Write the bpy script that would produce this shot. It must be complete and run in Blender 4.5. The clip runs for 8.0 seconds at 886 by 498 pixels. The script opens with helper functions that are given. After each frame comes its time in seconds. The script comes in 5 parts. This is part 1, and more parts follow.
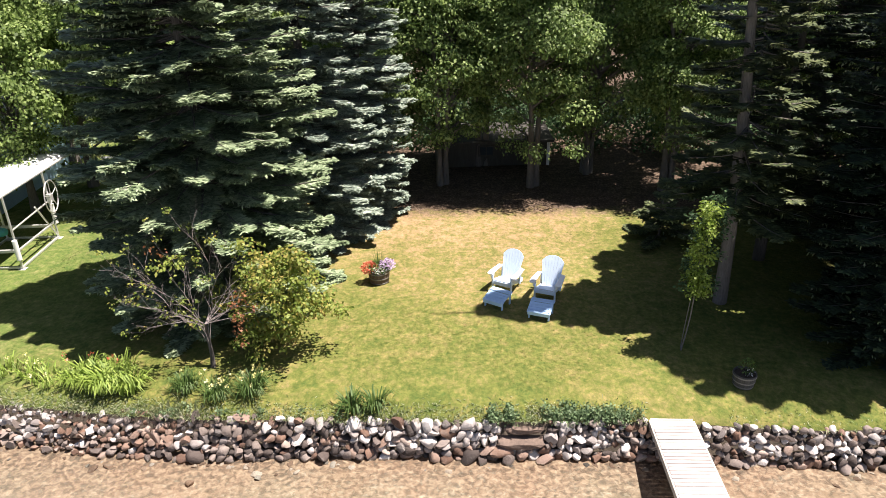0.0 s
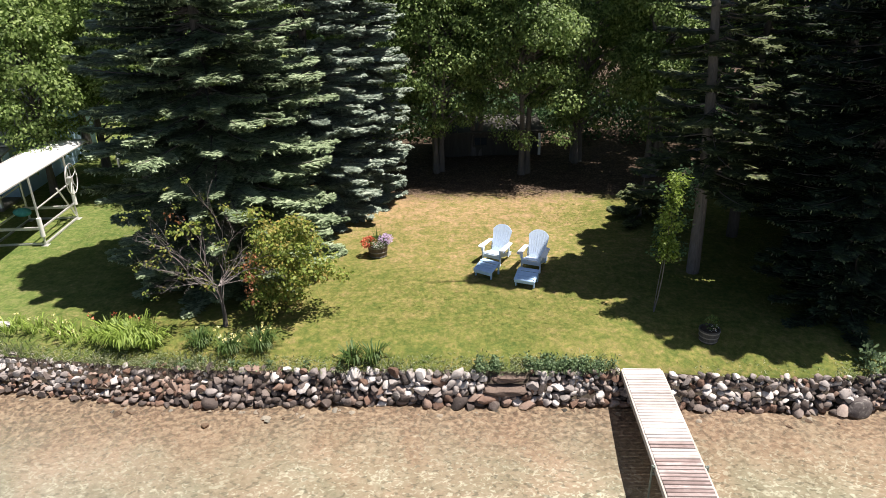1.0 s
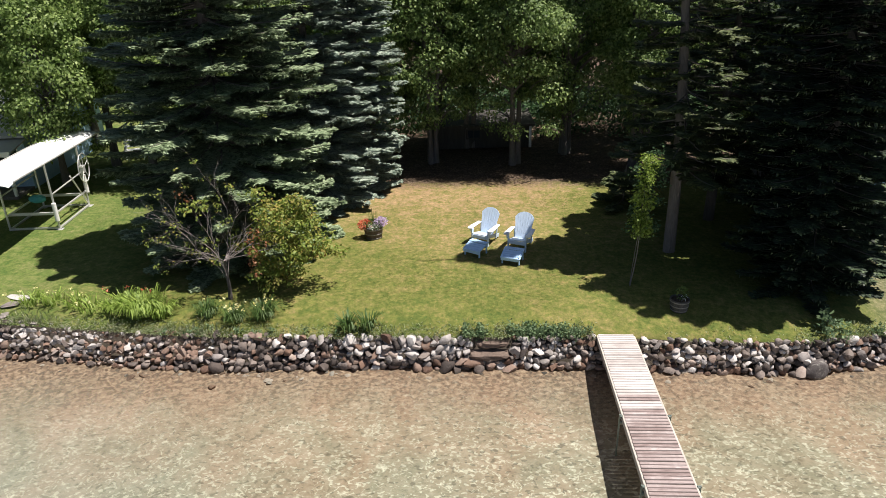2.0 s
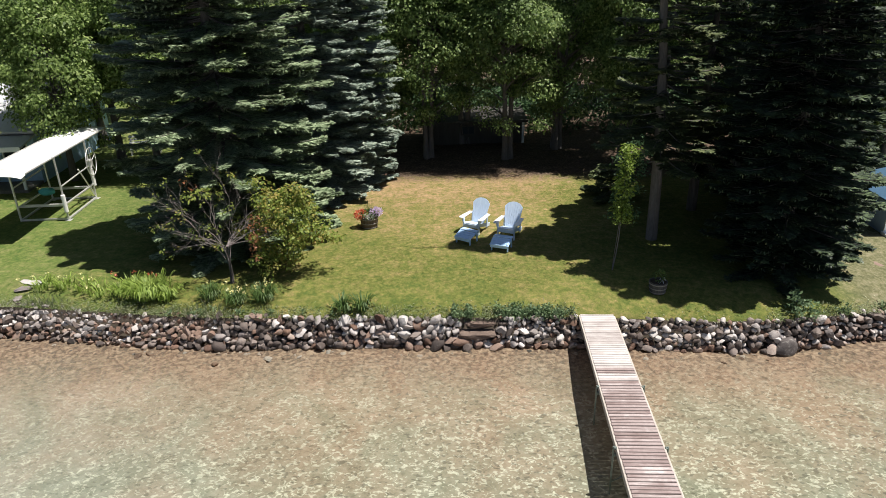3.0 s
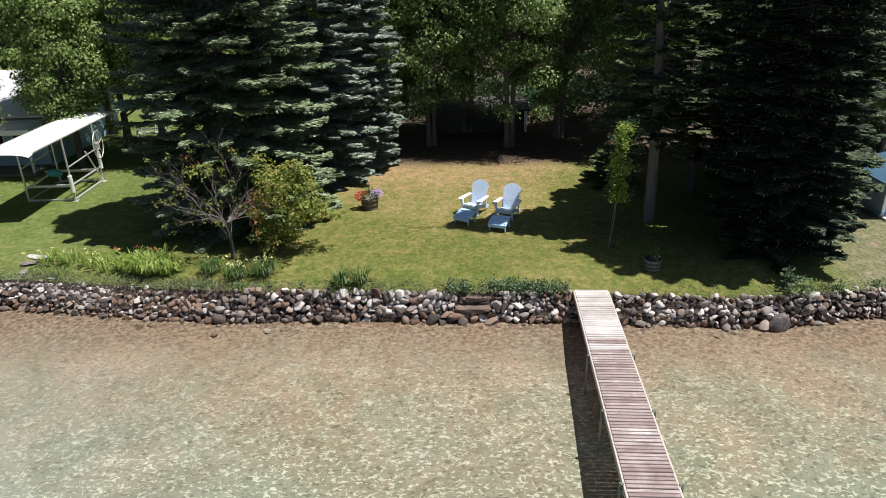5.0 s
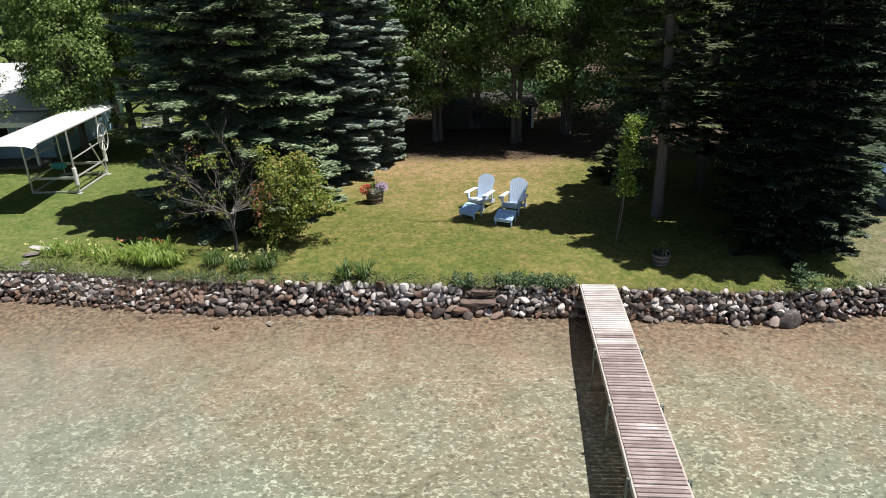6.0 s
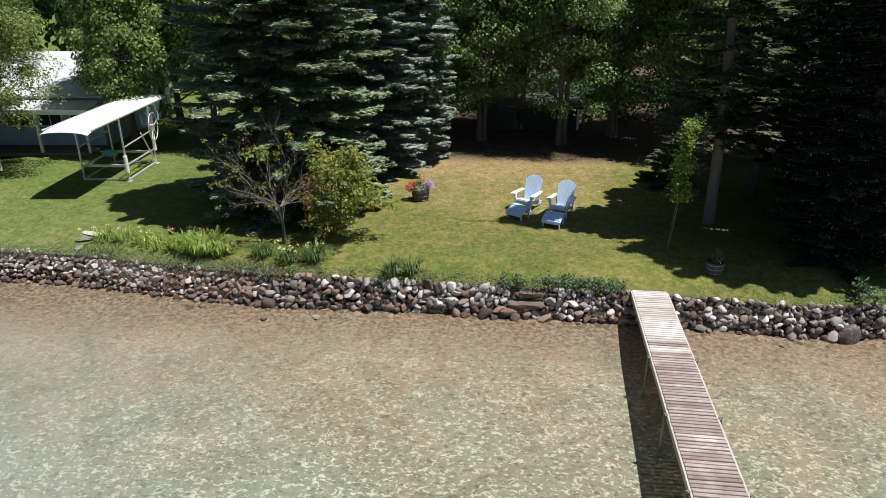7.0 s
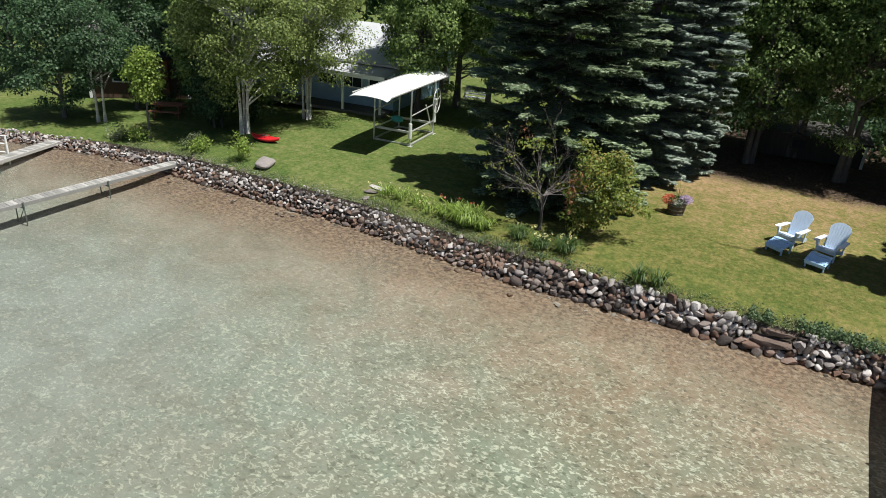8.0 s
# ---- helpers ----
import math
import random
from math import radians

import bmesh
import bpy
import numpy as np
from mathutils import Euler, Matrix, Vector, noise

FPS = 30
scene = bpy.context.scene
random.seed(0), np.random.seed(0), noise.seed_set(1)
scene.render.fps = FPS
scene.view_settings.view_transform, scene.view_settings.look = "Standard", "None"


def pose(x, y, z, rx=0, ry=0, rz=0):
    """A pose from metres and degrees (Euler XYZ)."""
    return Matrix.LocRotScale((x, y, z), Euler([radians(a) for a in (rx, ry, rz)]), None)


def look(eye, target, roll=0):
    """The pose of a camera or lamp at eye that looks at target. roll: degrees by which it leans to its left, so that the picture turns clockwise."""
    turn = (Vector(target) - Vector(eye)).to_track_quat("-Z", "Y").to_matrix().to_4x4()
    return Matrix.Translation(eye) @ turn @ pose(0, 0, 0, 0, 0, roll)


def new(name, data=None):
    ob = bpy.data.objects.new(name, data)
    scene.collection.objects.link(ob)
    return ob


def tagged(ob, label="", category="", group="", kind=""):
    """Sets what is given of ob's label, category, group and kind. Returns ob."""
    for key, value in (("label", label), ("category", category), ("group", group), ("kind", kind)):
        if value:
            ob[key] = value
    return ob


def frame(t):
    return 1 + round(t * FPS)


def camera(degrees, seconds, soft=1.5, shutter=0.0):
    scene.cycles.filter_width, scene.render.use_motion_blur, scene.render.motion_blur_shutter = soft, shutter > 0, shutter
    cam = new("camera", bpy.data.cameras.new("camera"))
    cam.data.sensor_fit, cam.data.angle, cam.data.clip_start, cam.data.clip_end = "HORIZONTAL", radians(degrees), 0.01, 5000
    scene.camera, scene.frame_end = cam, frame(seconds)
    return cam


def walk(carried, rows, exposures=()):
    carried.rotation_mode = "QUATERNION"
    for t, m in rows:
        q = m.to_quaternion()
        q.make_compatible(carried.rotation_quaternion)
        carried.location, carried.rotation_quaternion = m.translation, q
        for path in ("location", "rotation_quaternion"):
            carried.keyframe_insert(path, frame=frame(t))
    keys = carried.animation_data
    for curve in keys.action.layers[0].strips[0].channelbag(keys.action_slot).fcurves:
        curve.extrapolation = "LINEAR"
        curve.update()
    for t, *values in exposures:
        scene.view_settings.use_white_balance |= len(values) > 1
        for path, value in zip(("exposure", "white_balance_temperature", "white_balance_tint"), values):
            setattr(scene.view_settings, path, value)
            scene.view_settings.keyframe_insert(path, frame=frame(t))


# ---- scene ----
# ---------------------------------------------------------------- camera and its path
cam = camera(66.0, 8.0, soft=0.55)
# seconds, x, y, z, yaw, pitch, roll
PATH = [
    (0.0, 0.098, -3.497, 10.193, 2.178, -24.206, -1.171),
    (0.5, 0.248, -4.439, 10.121, 2.194, -23.943, -1.085),
    (1.0, 0.367, -5.271, 9.960, 2.275, -23.727, -1.181),
    (1.5, 0.526, -6.047, 9.824, 2.348, -23.513, -1.209),
    (2.0, 0.734, -6.746, 9.814, 2.407, -23.414, -1.298),
    (3.5, 1.229, -8.120, 9.699, 2.650, -23.148, -1.491),
    (4.0, 1.375, -8.259, 9.520, 2.872, -23.054, -1.503),
    (4.5, 1.415, -8.365, 9.343, 3.131, -23.016, -1.422),
    (6.0, 1.432, -8.201, 8.911, 3.900, -22.966, -1.140),
    (6.5, 1.400, -8.134, 8.836, 4.227, -22.951, -1.047),
    (7.0, 0.850, -8.120, 8.830, 6.420, -22.930, -0.010),
    (7.5, 0.200, -8.263, 9.028, 17.488, -23.743, 2.283),
    (8.0, 0.086, -9.432, 9.353, 25.714, -24.572, 4.392),
]
# seconds, stops, kelvin, tint
EXPOSURES = [(0.0, 1.7, 6850, 16), (0.5, 1.5, 6800, 15), (1.0, 1.33, 6750, 13), (1.5, 1.18, 6700, 12), (2.0, 1.08, 6650, 11), (3.5, 0.97, 6550, 10), (4.5, 0.92, 6450, 10), (6.5, 0.86, 6400, 10), (7.5, 0.76, 6350, 8), (8.0, 0.72, 6350, 7)]
walk(cam, [(t, pose(x, y, z, 90 + pitch, 0, yaw) @ pose(0, 0, 0, 0, 0, roll)) for t, x, y, z, yaw, pitch, roll in PATH], EXPOSURES)

# ---------------------------------------------------------------- sky and sun
SUN_TO = Vector((0.998, 0.065, 0.0)).normalized()
SUN_EL = radians(69)
sun_way = Vector((SUN_TO.x * math.cos(SUN_EL), SUN_TO.y * math.cos(SUN_EL), math.sin(SUN_EL)))
world = bpy.data.worlds.new("summer_sky")
scene.world = world
world.use_nodes = True
wn = world.node_tree.nodes
sky = wn.new("ShaderNodeTexSky")
sky.sky_type, sky.sun_disc = "NISHITA", False
sky.sun_elevation, sky.sun_rotation = SUN_EL, math.atan2(SUN_TO.x, SUN_TO.y)
wn["Background"].inputs["Strength"].default_value = 0.039
world.node_tree.links.new(sky.outputs["Color"], wn["Background"].inputs["Color"])
sun = new("sun", bpy.data.lights.new("sun", "SUN"))
sun.data.energy, sun.data.angle, sun.data.color = 4.4, radians(0.53), (1.0, 0.955, 0.88)
sun.matrix_world = look(sun_way * 60, (0, 0, 0))

# ---------------------------------------------------------------- materials
def node(nt, kind, **values):
    n = nt.nodes.new(kind)
    for key, value in values.items():
        n.inputs[key.replace("_", " ")].default_value = value
    return n


def ramp(nt, fac, stops):
    n = nt.nodes.new("ShaderNodeValToRGB")
    el = n.color_ramp.elements
    while len(el) < len(stops):
        el.new(0.5)
    for e, (at, c) in zip(el, stops):
        e.position, e.color = at, (*c, 1)
    nt.links.new(fac, n.inputs["Fac"])
    return n.outputs["Color"]


def blend(nt, fac, a, b, how="MIX"):
    n = nt.nodes.new("ShaderNodeMix")
    n.data_type, n.blend_type = "RGBA", how
    for value, slot in ((fac, 0), (a, 6), (b, 7)):
        if isinstance(value, (int, float)):
            n.inputs[slot].default_value = value
        elif isinstance(value, tuple):
            n.inputs[slot].default_value = (*value, 1)
        else:
            nt.links.new(value, n.inputs[slot])
    return n.outputs[2]


def noise_of(nt, scale, detail=4.0, rough=0.6, distort=0.0, stretch=(1, 1, 1), world_space=True):
    tc = nt.nodes.new("ShaderNodeNewGeometry" if world_space else "ShaderNodeTexCoord")
    mp = nt.nodes.new("ShaderNodeMapping")
    mp.inputs["Scale"].default_value = stretch
    nt.links.new(tc.outputs["Position" if world_space else "Object"], mp.inputs["Vector"])
    n = node(nt, "ShaderNodeTexNoise", Scale=scale, Detail=detail, Roughness=rough, Distortion=distort)
    nt.links.new(mp.outputs["Vector"], n.inputs["Vector"])
    return n.outputs["Fac"]


def start(name):
    m = bpy.data.materials.new(name)
    m.use_nodes = True
    return m, m.node_tree, m.node_tree.nodes["Principled BSDF"]


def bump(nt, bsdf, height, strength, distance):
    b = node(nt, "ShaderNodeBump", Strength=strength, Distance=distance)
    nt.links.new(height, b.inputs["Height"])
    nt.links.new(b.outputs["Normal"], bsdf.inputs["Normal"])


def surface(name, stops, scale=4.0, rough=0.8, metal=0.0, fine=40.0, bump_by=0.3, deep=0.01, vary="", stretch=(1, 1, 1), spec=0.5, local=True, vary_by=0.6):
    """A plain worn surface: broad stains and fine grain, with piece to piece variation where asked."""
    m, nt, bsdf = start(name)
    broad = noise_of(nt, scale, 5, 0.65, 0.3, stretch, not local)
    grain = noise_of(nt, fine, 3, 0.6, 0, stretch, not local)
    mixed = blend(nt, 0.4, broad, grain)
    if vary:
        src = nt.nodes.new("ShaderNodeObjectInfo" if vary == "object" else "ShaderNodeNewGeometry")
        out = src.outputs["Random" if vary == "object" else "Random Per Island"]
        mixed = blend(nt, vary_by, mixed, out)
    nt.links.new(ramp(nt, mixed, stops), bsdf.inputs["Base Color"])
    bsdf.inputs["Roughness"].default_value = rough
    bsdf.inputs["Metallic"].default_value = metal
    bsdf.inputs["Specular IOR Level"].default_value = spec
    bump(nt, bsdf, grain, bump_by, deep)
    return m


def leafy(name, stops, through_light=0.35, rough=0.55, patch=0.5, hue=(0.90, 1.0, 1.22)):
    """Leaves or needles: each clump its own tint, some light passing through."""
    m, nt, bsdf = start(name)
    geo = nt.nodes.new("ShaderNodeNewGeometry")
    mixed = blend(nt, 0.45, geo.outputs["Random Per Island"], noise_of(nt, patch, 3, 0.6))
    col = ramp(nt, mixed, [(at, (c[0] * hue[0], c[1] * hue[1], c[2] * hue[2])) for at, c in stops])
    nt.links.new(col, bsdf.inputs["Base Color"])
    bsdf.inputs["Roughness"].default_value = rough
    bsdf.inputs["Specular IOR Level"].default_value = 0.35
    tr = nt.nodes.new("ShaderNodeBsdfTranslucent")
    nt.links.new(col, tr.inputs["Color"])
    mx = nt.nodes.new("ShaderNodeMixShader")
    mx.inputs[0].default_value = through_light
    nt.links.new(bsdf.outputs[0], mx.inputs[1])
    nt.links.new(tr.outputs[0], mx.inputs[2])
    nt.links.new(mx.outputs[0], nt.nodes["Material Output"].inputs["Surface"])
    return m


def lawn_material(name, blades=False):
    m, nt, bsdf = start(name)
    broad = noise_of(nt, 0.35, 4, 0.6, 0.4)
    mid = noise_of(nt, 2.6, 5, 0.75, 0.3)
    fine = noise_of(nt, 11, 4, 0.7, 0.3, (1, 0.7, 1))
    sep = nt.nodes.new("ShaderNodeSeparateXYZ")
    geo = nt.nodes.new("ShaderNodeNewGeometry")
    nt.links.new(geo.outputs["Position"], sep.inputs[0])
    # the turf dries out away from the shore, most under the edge of the wood
    dry = node(nt, "ShaderNodeMapRange", From_Min=9.6, From_Max=20.0, To_Min=0.0, To_Max=0.62)
    nt.links.new(sep.outputs["Y"], dry.inputs["Value"])
    far_left = node(nt, "ShaderNodeMapRange", From_Min=-9.0, From_Max=-4.0, To_Min=0.1, To_Max=1.0)
    nt.links.new(sep.outputs["X"], far_left.inputs["Value"])
    mul = nt.nodes.new("ShaderNodeMath")
    mul.operation = "MULTIPLY"
    nt.links.new(dry.outputs[0], mul.inputs[0])
    nt.links.new(far_left.outputs[0], mul.inputs[1])
    # greener turf under the right-hand trees; their shade is partly in this colour
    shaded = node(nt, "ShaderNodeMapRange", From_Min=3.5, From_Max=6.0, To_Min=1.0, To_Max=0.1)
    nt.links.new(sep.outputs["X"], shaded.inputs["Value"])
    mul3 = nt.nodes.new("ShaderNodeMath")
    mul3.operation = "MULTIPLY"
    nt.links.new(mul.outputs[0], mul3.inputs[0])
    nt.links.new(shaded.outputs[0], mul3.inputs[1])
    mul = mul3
    soft = node(nt, "ShaderNodeMapRange", From_Min=0.38, From_Max=0.62, To_Min=0.0, To_Max=1.0)
    nt.links.new(blend(nt, 0.68, broad, mid), soft.inputs["Value"])
    soft = soft.outputs[0]
    crisp = node(nt, "ShaderNodeMapRange", From_Min=0.22, From_Max=0.78, To_Min=0.0, To_Max=1.0)
    nt.links.new(fine, crisp.inputs["Value"])
    fine = crisp.outputs[0]
    worn = blend(nt, 0.40, mul.outputs[0], soft)
    worn = blend(nt, 0.30, worn, fine)
    col = ramp(nt, worn, [(0.10, (0.050, 0.080, 0.018)), (0.29, (0.098, 0.112, 0.028)), (0.44, (0.155, 0.140, 0.050)), (0.62, (0.262, 0.184, 0.104))])
    lush = node(nt, "ShaderNodeMapRange", From_Min=-7.5, From_Max=-12.0, To_Min=0.0, To_Max=1.0)
    nt.links.new(sep.outputs["X"], lush.inputs["Value"])
    col = blend(nt, lush.outputs[0], col, blend(nt, 1.0, col, (0.84, 1.02, 1.06), "MULTIPLY"))
    # small tufts and thin spots
    tufts = ramp(nt, noise_of(nt, 6.5, 3, 0.65, 0.4), [(0.34, (0.80, 0.84, 0.78)), (0.5, (1.03, 1.01, 1.0)), (0.66, (1.34, 1.24, 1.26))])
    col = blend(nt, 1.0, col, tufts, "MULTIPLY")
    # thin dry ground past the shore spruce
    bare = node(nt, "ShaderNodeMapRange", From_Min=10.8, From_Max=12.0, To_Min=0.0, To_Max=0.75)
    nt.links.new(sep.outputs["X"], bare.inputs["Value"])
    col = blend(nt, bare.outputs[0], col, ramp(nt, blend(nt, 0.5, mid, fine), [(0.3, (0.060, 0.062, 0.032)), (0.5, (0.135, 0.125, 0.078)), (0.7, (0.24, 0.22, 0.16))]))
    # leaf litter and bare soil beyond the lawn
    litter = node(nt, "ShaderNodeMapRange", From_Min=20.6, From_Max=21.8, To_Min=0.0, To_Max=1.0)
    wob = nt.nodes.new("ShaderNodeMath")
    wob.operation = "MULTIPLY_ADD"
    wob.inputs[1].default_value = 2.4
    nt.links.new(mid, wob.inputs[0])
    nt.links.new(sep.outputs["Y"], wob.inputs[2])
    nt.links.new(wob.outputs[0], litter.inputs["Value"])
    soil = ramp(nt, blend(nt, 0.5, mid, fine), [(0.3, (0.022, 0.015, 0.01)), (0.55, (0.085, 0.060, 0.044)), (0.75, (0.22, 0.165, 0.12))])
    right = node(nt, "ShaderNodeMapRange", From_Min=-7.0, From_Max=-4.5, To_Min=0.0, To_Max=1.0)
    nt.links.new(sep.outputs["X"], right.inputs["Value"])
    mul2 = nt.nodes.new("ShaderNodeMath")
    mul2.operation = "MULTIPLY"
    nt.links.new(litter.outputs[0], mul2.inputs[0])
    nt.links.new(right.outputs[0], mul2.inputs[1])
    nt.links.new(blend(nt, mul2.outputs[0], col, soil), bsdf.inputs["Base Color"])
    bsdf.inputs["Roughness"].default_value = 0.9
    bsdf.inputs["Specular IOR Level"].default_value = 0.15
    if not blades:
        bump(nt, bsdf, fine, 0.5, 0.02)
        return m
    tr = nt.nodes.new("ShaderNodeBsdfTranslucent")
    nt.links.new(bsdf.inputs["Base Color"].links[0].from_socket, tr.inputs["Color"])
    mx = nt.nodes.new("ShaderNodeMixShader")
    mx.inputs[0].default_value = 0.08
    nt.links.new(bsdf.outputs[0], mx.inputs[1])
    nt.links.new(tr.outputs[0], mx.inputs[2])
    nt.links.new(mx.outputs[0], nt.nodes["Material Output"].inputs["Surface"])
    return m


def bed_material():
    m, nt, bsdf = start("sandy_lake_bed")
    sep = nt.nodes.new("ShaderNodeSeparateXYZ")
    geo = nt.nodes.new("ShaderNodeNewGeometry")
    nt.links.new(geo.outputs["Position"], sep.inputs[0])
    depth = node(nt, "ShaderNodeMapRange", From_Min=7.2, From_Max=1.0, To_Min=0.0, To_Max=1.0)
    nt.links.new(sep.outputs["Y"], depth.inputs["Value"])
    broad = noise_of(nt, 0.45, 4, 0.65, 0.6)
    ripple = noise_of(nt, 3.4, 2.5, 0.55, 0.9, (1, 1.3, 1))
    pebble = noise_of(nt, 8.5, 1.5, 0.5, 0.6, (1.0, 1.2, 1))
    shade = blend(nt, 0.5, ripple, pebble)
    near = ramp(nt, shade, [(0.30, (0.165, 0.096, 0.066)), (0.42, (0.222, 0.134, 0.094)), (0.52, (0.254, 0.158, 0.113)), (0.62, (0.280, 0.180, 0.133)), (0.74, (0.340, 0.240, 0.188))])
    far = ramp(nt, shade, [(0.30, (0.112, 0.118, 0.084)), (0.42, (0.148, 0.155, 0.114)), (0.52, (0.168, 0.174, 0.132)), (0.62, (0.188, 0.193, 0.149)), (0.74, (0.250, 0.250, 0.200))])
    patches = node(nt, "ShaderNodeMapRange", From_Min=0.38, From_Max=0.62, To_Min=0.0, To_Max=1.0)
    nt.links.new(broad, patches.inputs["Value"])
    out = blend(nt, blend(nt, 0.4, depth.outputs[0], patches.outputs[0]), near, far)
    # pale broken net of caustics: rippling sunlight painted into the bed colour
    caustic = noise_of(nt, 5.2, 1.5, 0.5, 0.6, (1.0, 1.25, 1))
    line = ramp(nt, caustic, [(0.44, (0, 0, 0)), (0.495, (0.75, 0.75, 0.75)), (0.55, (0, 0, 0))])
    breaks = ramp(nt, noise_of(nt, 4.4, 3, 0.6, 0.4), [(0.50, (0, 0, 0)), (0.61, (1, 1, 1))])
    # towards the deeper water on one side the painted net fades
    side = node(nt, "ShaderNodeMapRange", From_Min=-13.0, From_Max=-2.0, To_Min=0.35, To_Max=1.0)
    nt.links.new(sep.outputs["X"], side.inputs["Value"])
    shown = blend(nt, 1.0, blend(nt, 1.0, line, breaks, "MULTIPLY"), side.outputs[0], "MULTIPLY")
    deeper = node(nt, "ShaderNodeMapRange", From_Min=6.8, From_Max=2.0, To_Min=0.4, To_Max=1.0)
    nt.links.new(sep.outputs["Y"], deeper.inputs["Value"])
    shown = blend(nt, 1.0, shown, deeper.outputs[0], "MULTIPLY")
    # pale haze of reflected sky, mixed into the bed colour on that side
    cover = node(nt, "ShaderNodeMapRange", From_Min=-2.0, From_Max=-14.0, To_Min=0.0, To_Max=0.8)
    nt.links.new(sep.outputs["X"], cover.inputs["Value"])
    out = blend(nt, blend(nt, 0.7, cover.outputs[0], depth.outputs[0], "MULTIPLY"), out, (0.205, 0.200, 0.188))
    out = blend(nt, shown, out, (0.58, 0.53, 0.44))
    flecks = ramp(nt, noise_of(nt, 8.5, 1.0, 0.5, 0.3, (1.0, 1.4, 1)), [(0.585, (0, 0, 0)), (0.65, (0.6, 0.6, 0.6))])
    out = blend(nt, blend(nt, 1.0, blend(nt, 1.0, flecks, side.outputs[0], "MULTIPLY"), deeper.outputs[0], "MULTIPLY"), out, (0.50, 0.46, 0.38))
    specks = ramp(nt, noise_of(nt, 7.0, 1.0, 0.5, 0.3, (1.0, 1.5, 1.3)), [(0.60, (0, 0, 0)), (0.68, (0.55, 0.55, 0.55))])
    out = blend(nt, blend(nt, 1.0, specks, side.outputs[0], "MULTIPLY"), out, (0.06, 0.05, 0.035))
    # lighter and darker stretches of sand
    drift = ramp(nt, noise_of(nt, 0.55, 4, 0.6, 0.8), [(0.36, (0.88, 0.87, 0.85)), (0.5, (1, 1, 1)), (0.64, (1.1, 1.11, 1.13))])
    out = blend(nt, 1.0, out, drift, "MULTIPLY")
    # rusty silt along the foot of the wall
    silt = node(nt, "ShaderNodeMapRange", From_Min=6.0, From_Max=7.9, To_Min=0.0, To_Max=0.8)
    wob = nt.nodes.new("ShaderNodeMath")
    wob.operation = "MULTIPLY_ADD"
    wob.inputs[1].default_value = 1.6
    nt.links.new(ripple, wob.inputs[0])
    less = nt.nodes.new("ShaderNodeMath")
    less.operation = "SUBTRACT"
    less.inputs[1].default_value = 0.8
    nt.links.new(sep.outputs["Y"], less.inputs[0])
    nt.links.new(less.outputs[0], wob.inputs[2])
    nt.links.new(wob.outputs[0], silt.inputs["Value"])
    rusty = ramp(nt, pebble, [(0.33, (0.05, 0.027, 0.019)), (0.5, (0.15, 0.085, 0.058)), (0.7, (0.29, 0.19, 0.135))])
    out = blend(nt, silt.outputs[0], out, rusty)
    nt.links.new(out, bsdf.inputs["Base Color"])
    bsdf.inputs["Roughness"].default_value = 0.9
    bump(nt, bsdf, shade, 0.5, 0.05)
    return m


def water_material():
    m, nt, bsdf = start("clear_water")
    nt.nodes.remove(bsdf)
    waves = noise_of(nt, 1.7, 4, 0.6, 0.6, (1, 1.8, 1))
    b = node(nt, "ShaderNodeBump", Strength=0.5, Distance=0.08)
    nt.links.new(waves, b.inputs["Height"])
    clear = nt.nodes.new("ShaderNodeBsdfTransparent")
    clear.inputs["Color"].default_value = (0.90, 0.96, 0.94, 1)
    gloss = nt.nodes.new("ShaderNodeBsdfGlossy")
    gloss.inputs["Roughness"].default_value = 0.06
    nt.links.new(b.outputs["Normal"], gloss.inputs["Normal"])
    fr = node(nt, "ShaderNodeFresnel", IOR=1.33)
    nt.links.new(b.outputs["Normal"], fr.inputs["Normal"])
    mx = nt.nodes.new("ShaderNodeMixShader")
    nt.links.new(fr.outputs[0], mx.inputs[0])
    nt.links.new(clear.outputs[0], mx.inputs[1])
    nt.links.new(gloss.outputs[0], mx.inputs[2])
    nt.links.new(mx.outputs[0], nt.nodes["Material Output"].inputs["Surface"])
    return m


def dock_wood(name, stops, half, gap_shade=0.85):
    """Weathered deck boards: stains that run on from board to board, bleached streaks along the grain, both edges
    painted dark for the gaps.
    """
    m, nt, bsdf = start(name)
    stain = noise_of(nt, 1.6, 4, 0.65, 0.5)
    grain = noise_of(nt, 26, 4, 0.7, 0.2, (0.14, 1.6, 1))
    info = nt.nodes.new("ShaderNodeObjectInfo")
    mixed = blend(nt, 0.15, blend(nt, 0.5, stain, grain), info.outputs["Random"])
    col = ramp(nt, mixed, stops)
    tc = nt.nodes.new("ShaderNodeTexCoord")
    sep = nt.nodes.new("ShaderNodeSeparateXYZ")
    nt.links.new(tc.outputs["Object"], sep.inputs[0])
    far = nt.nodes.new("ShaderNodeMath")
    far.operation = "ABSOLUTE"
    nt.links.new(sep.outputs["Y"], far.inputs[0])
    # dark board edges stand in for the shade in the gaps between boards
    rim = node(nt, "ShaderNodeMapRange", From_Min=half * 0.60, From_Max=half * 0.92, To_Min=0.0, To_Max=gap_shade)
    nt.links.new(far.outputs[0], rim.inputs["Value"])
    nt.links.new(blend(nt, rim.outputs[0], col, (0.045, 0.034, 0.030)), bsdf.inputs["Base Color"])
    bsdf.inputs["Roughness"].default_value = 0.78
    bump(nt, bsdf, grain, 0.5, 0.006)
    return m


def glass_material():
    m, nt, bsdf = start("window_glass")
    bsdf.inputs["Base Color"].default_value = (0.03, 0.04, 0.05, 1)
    bsdf.inputs["Roughness"].default_value = 0.05
    return m


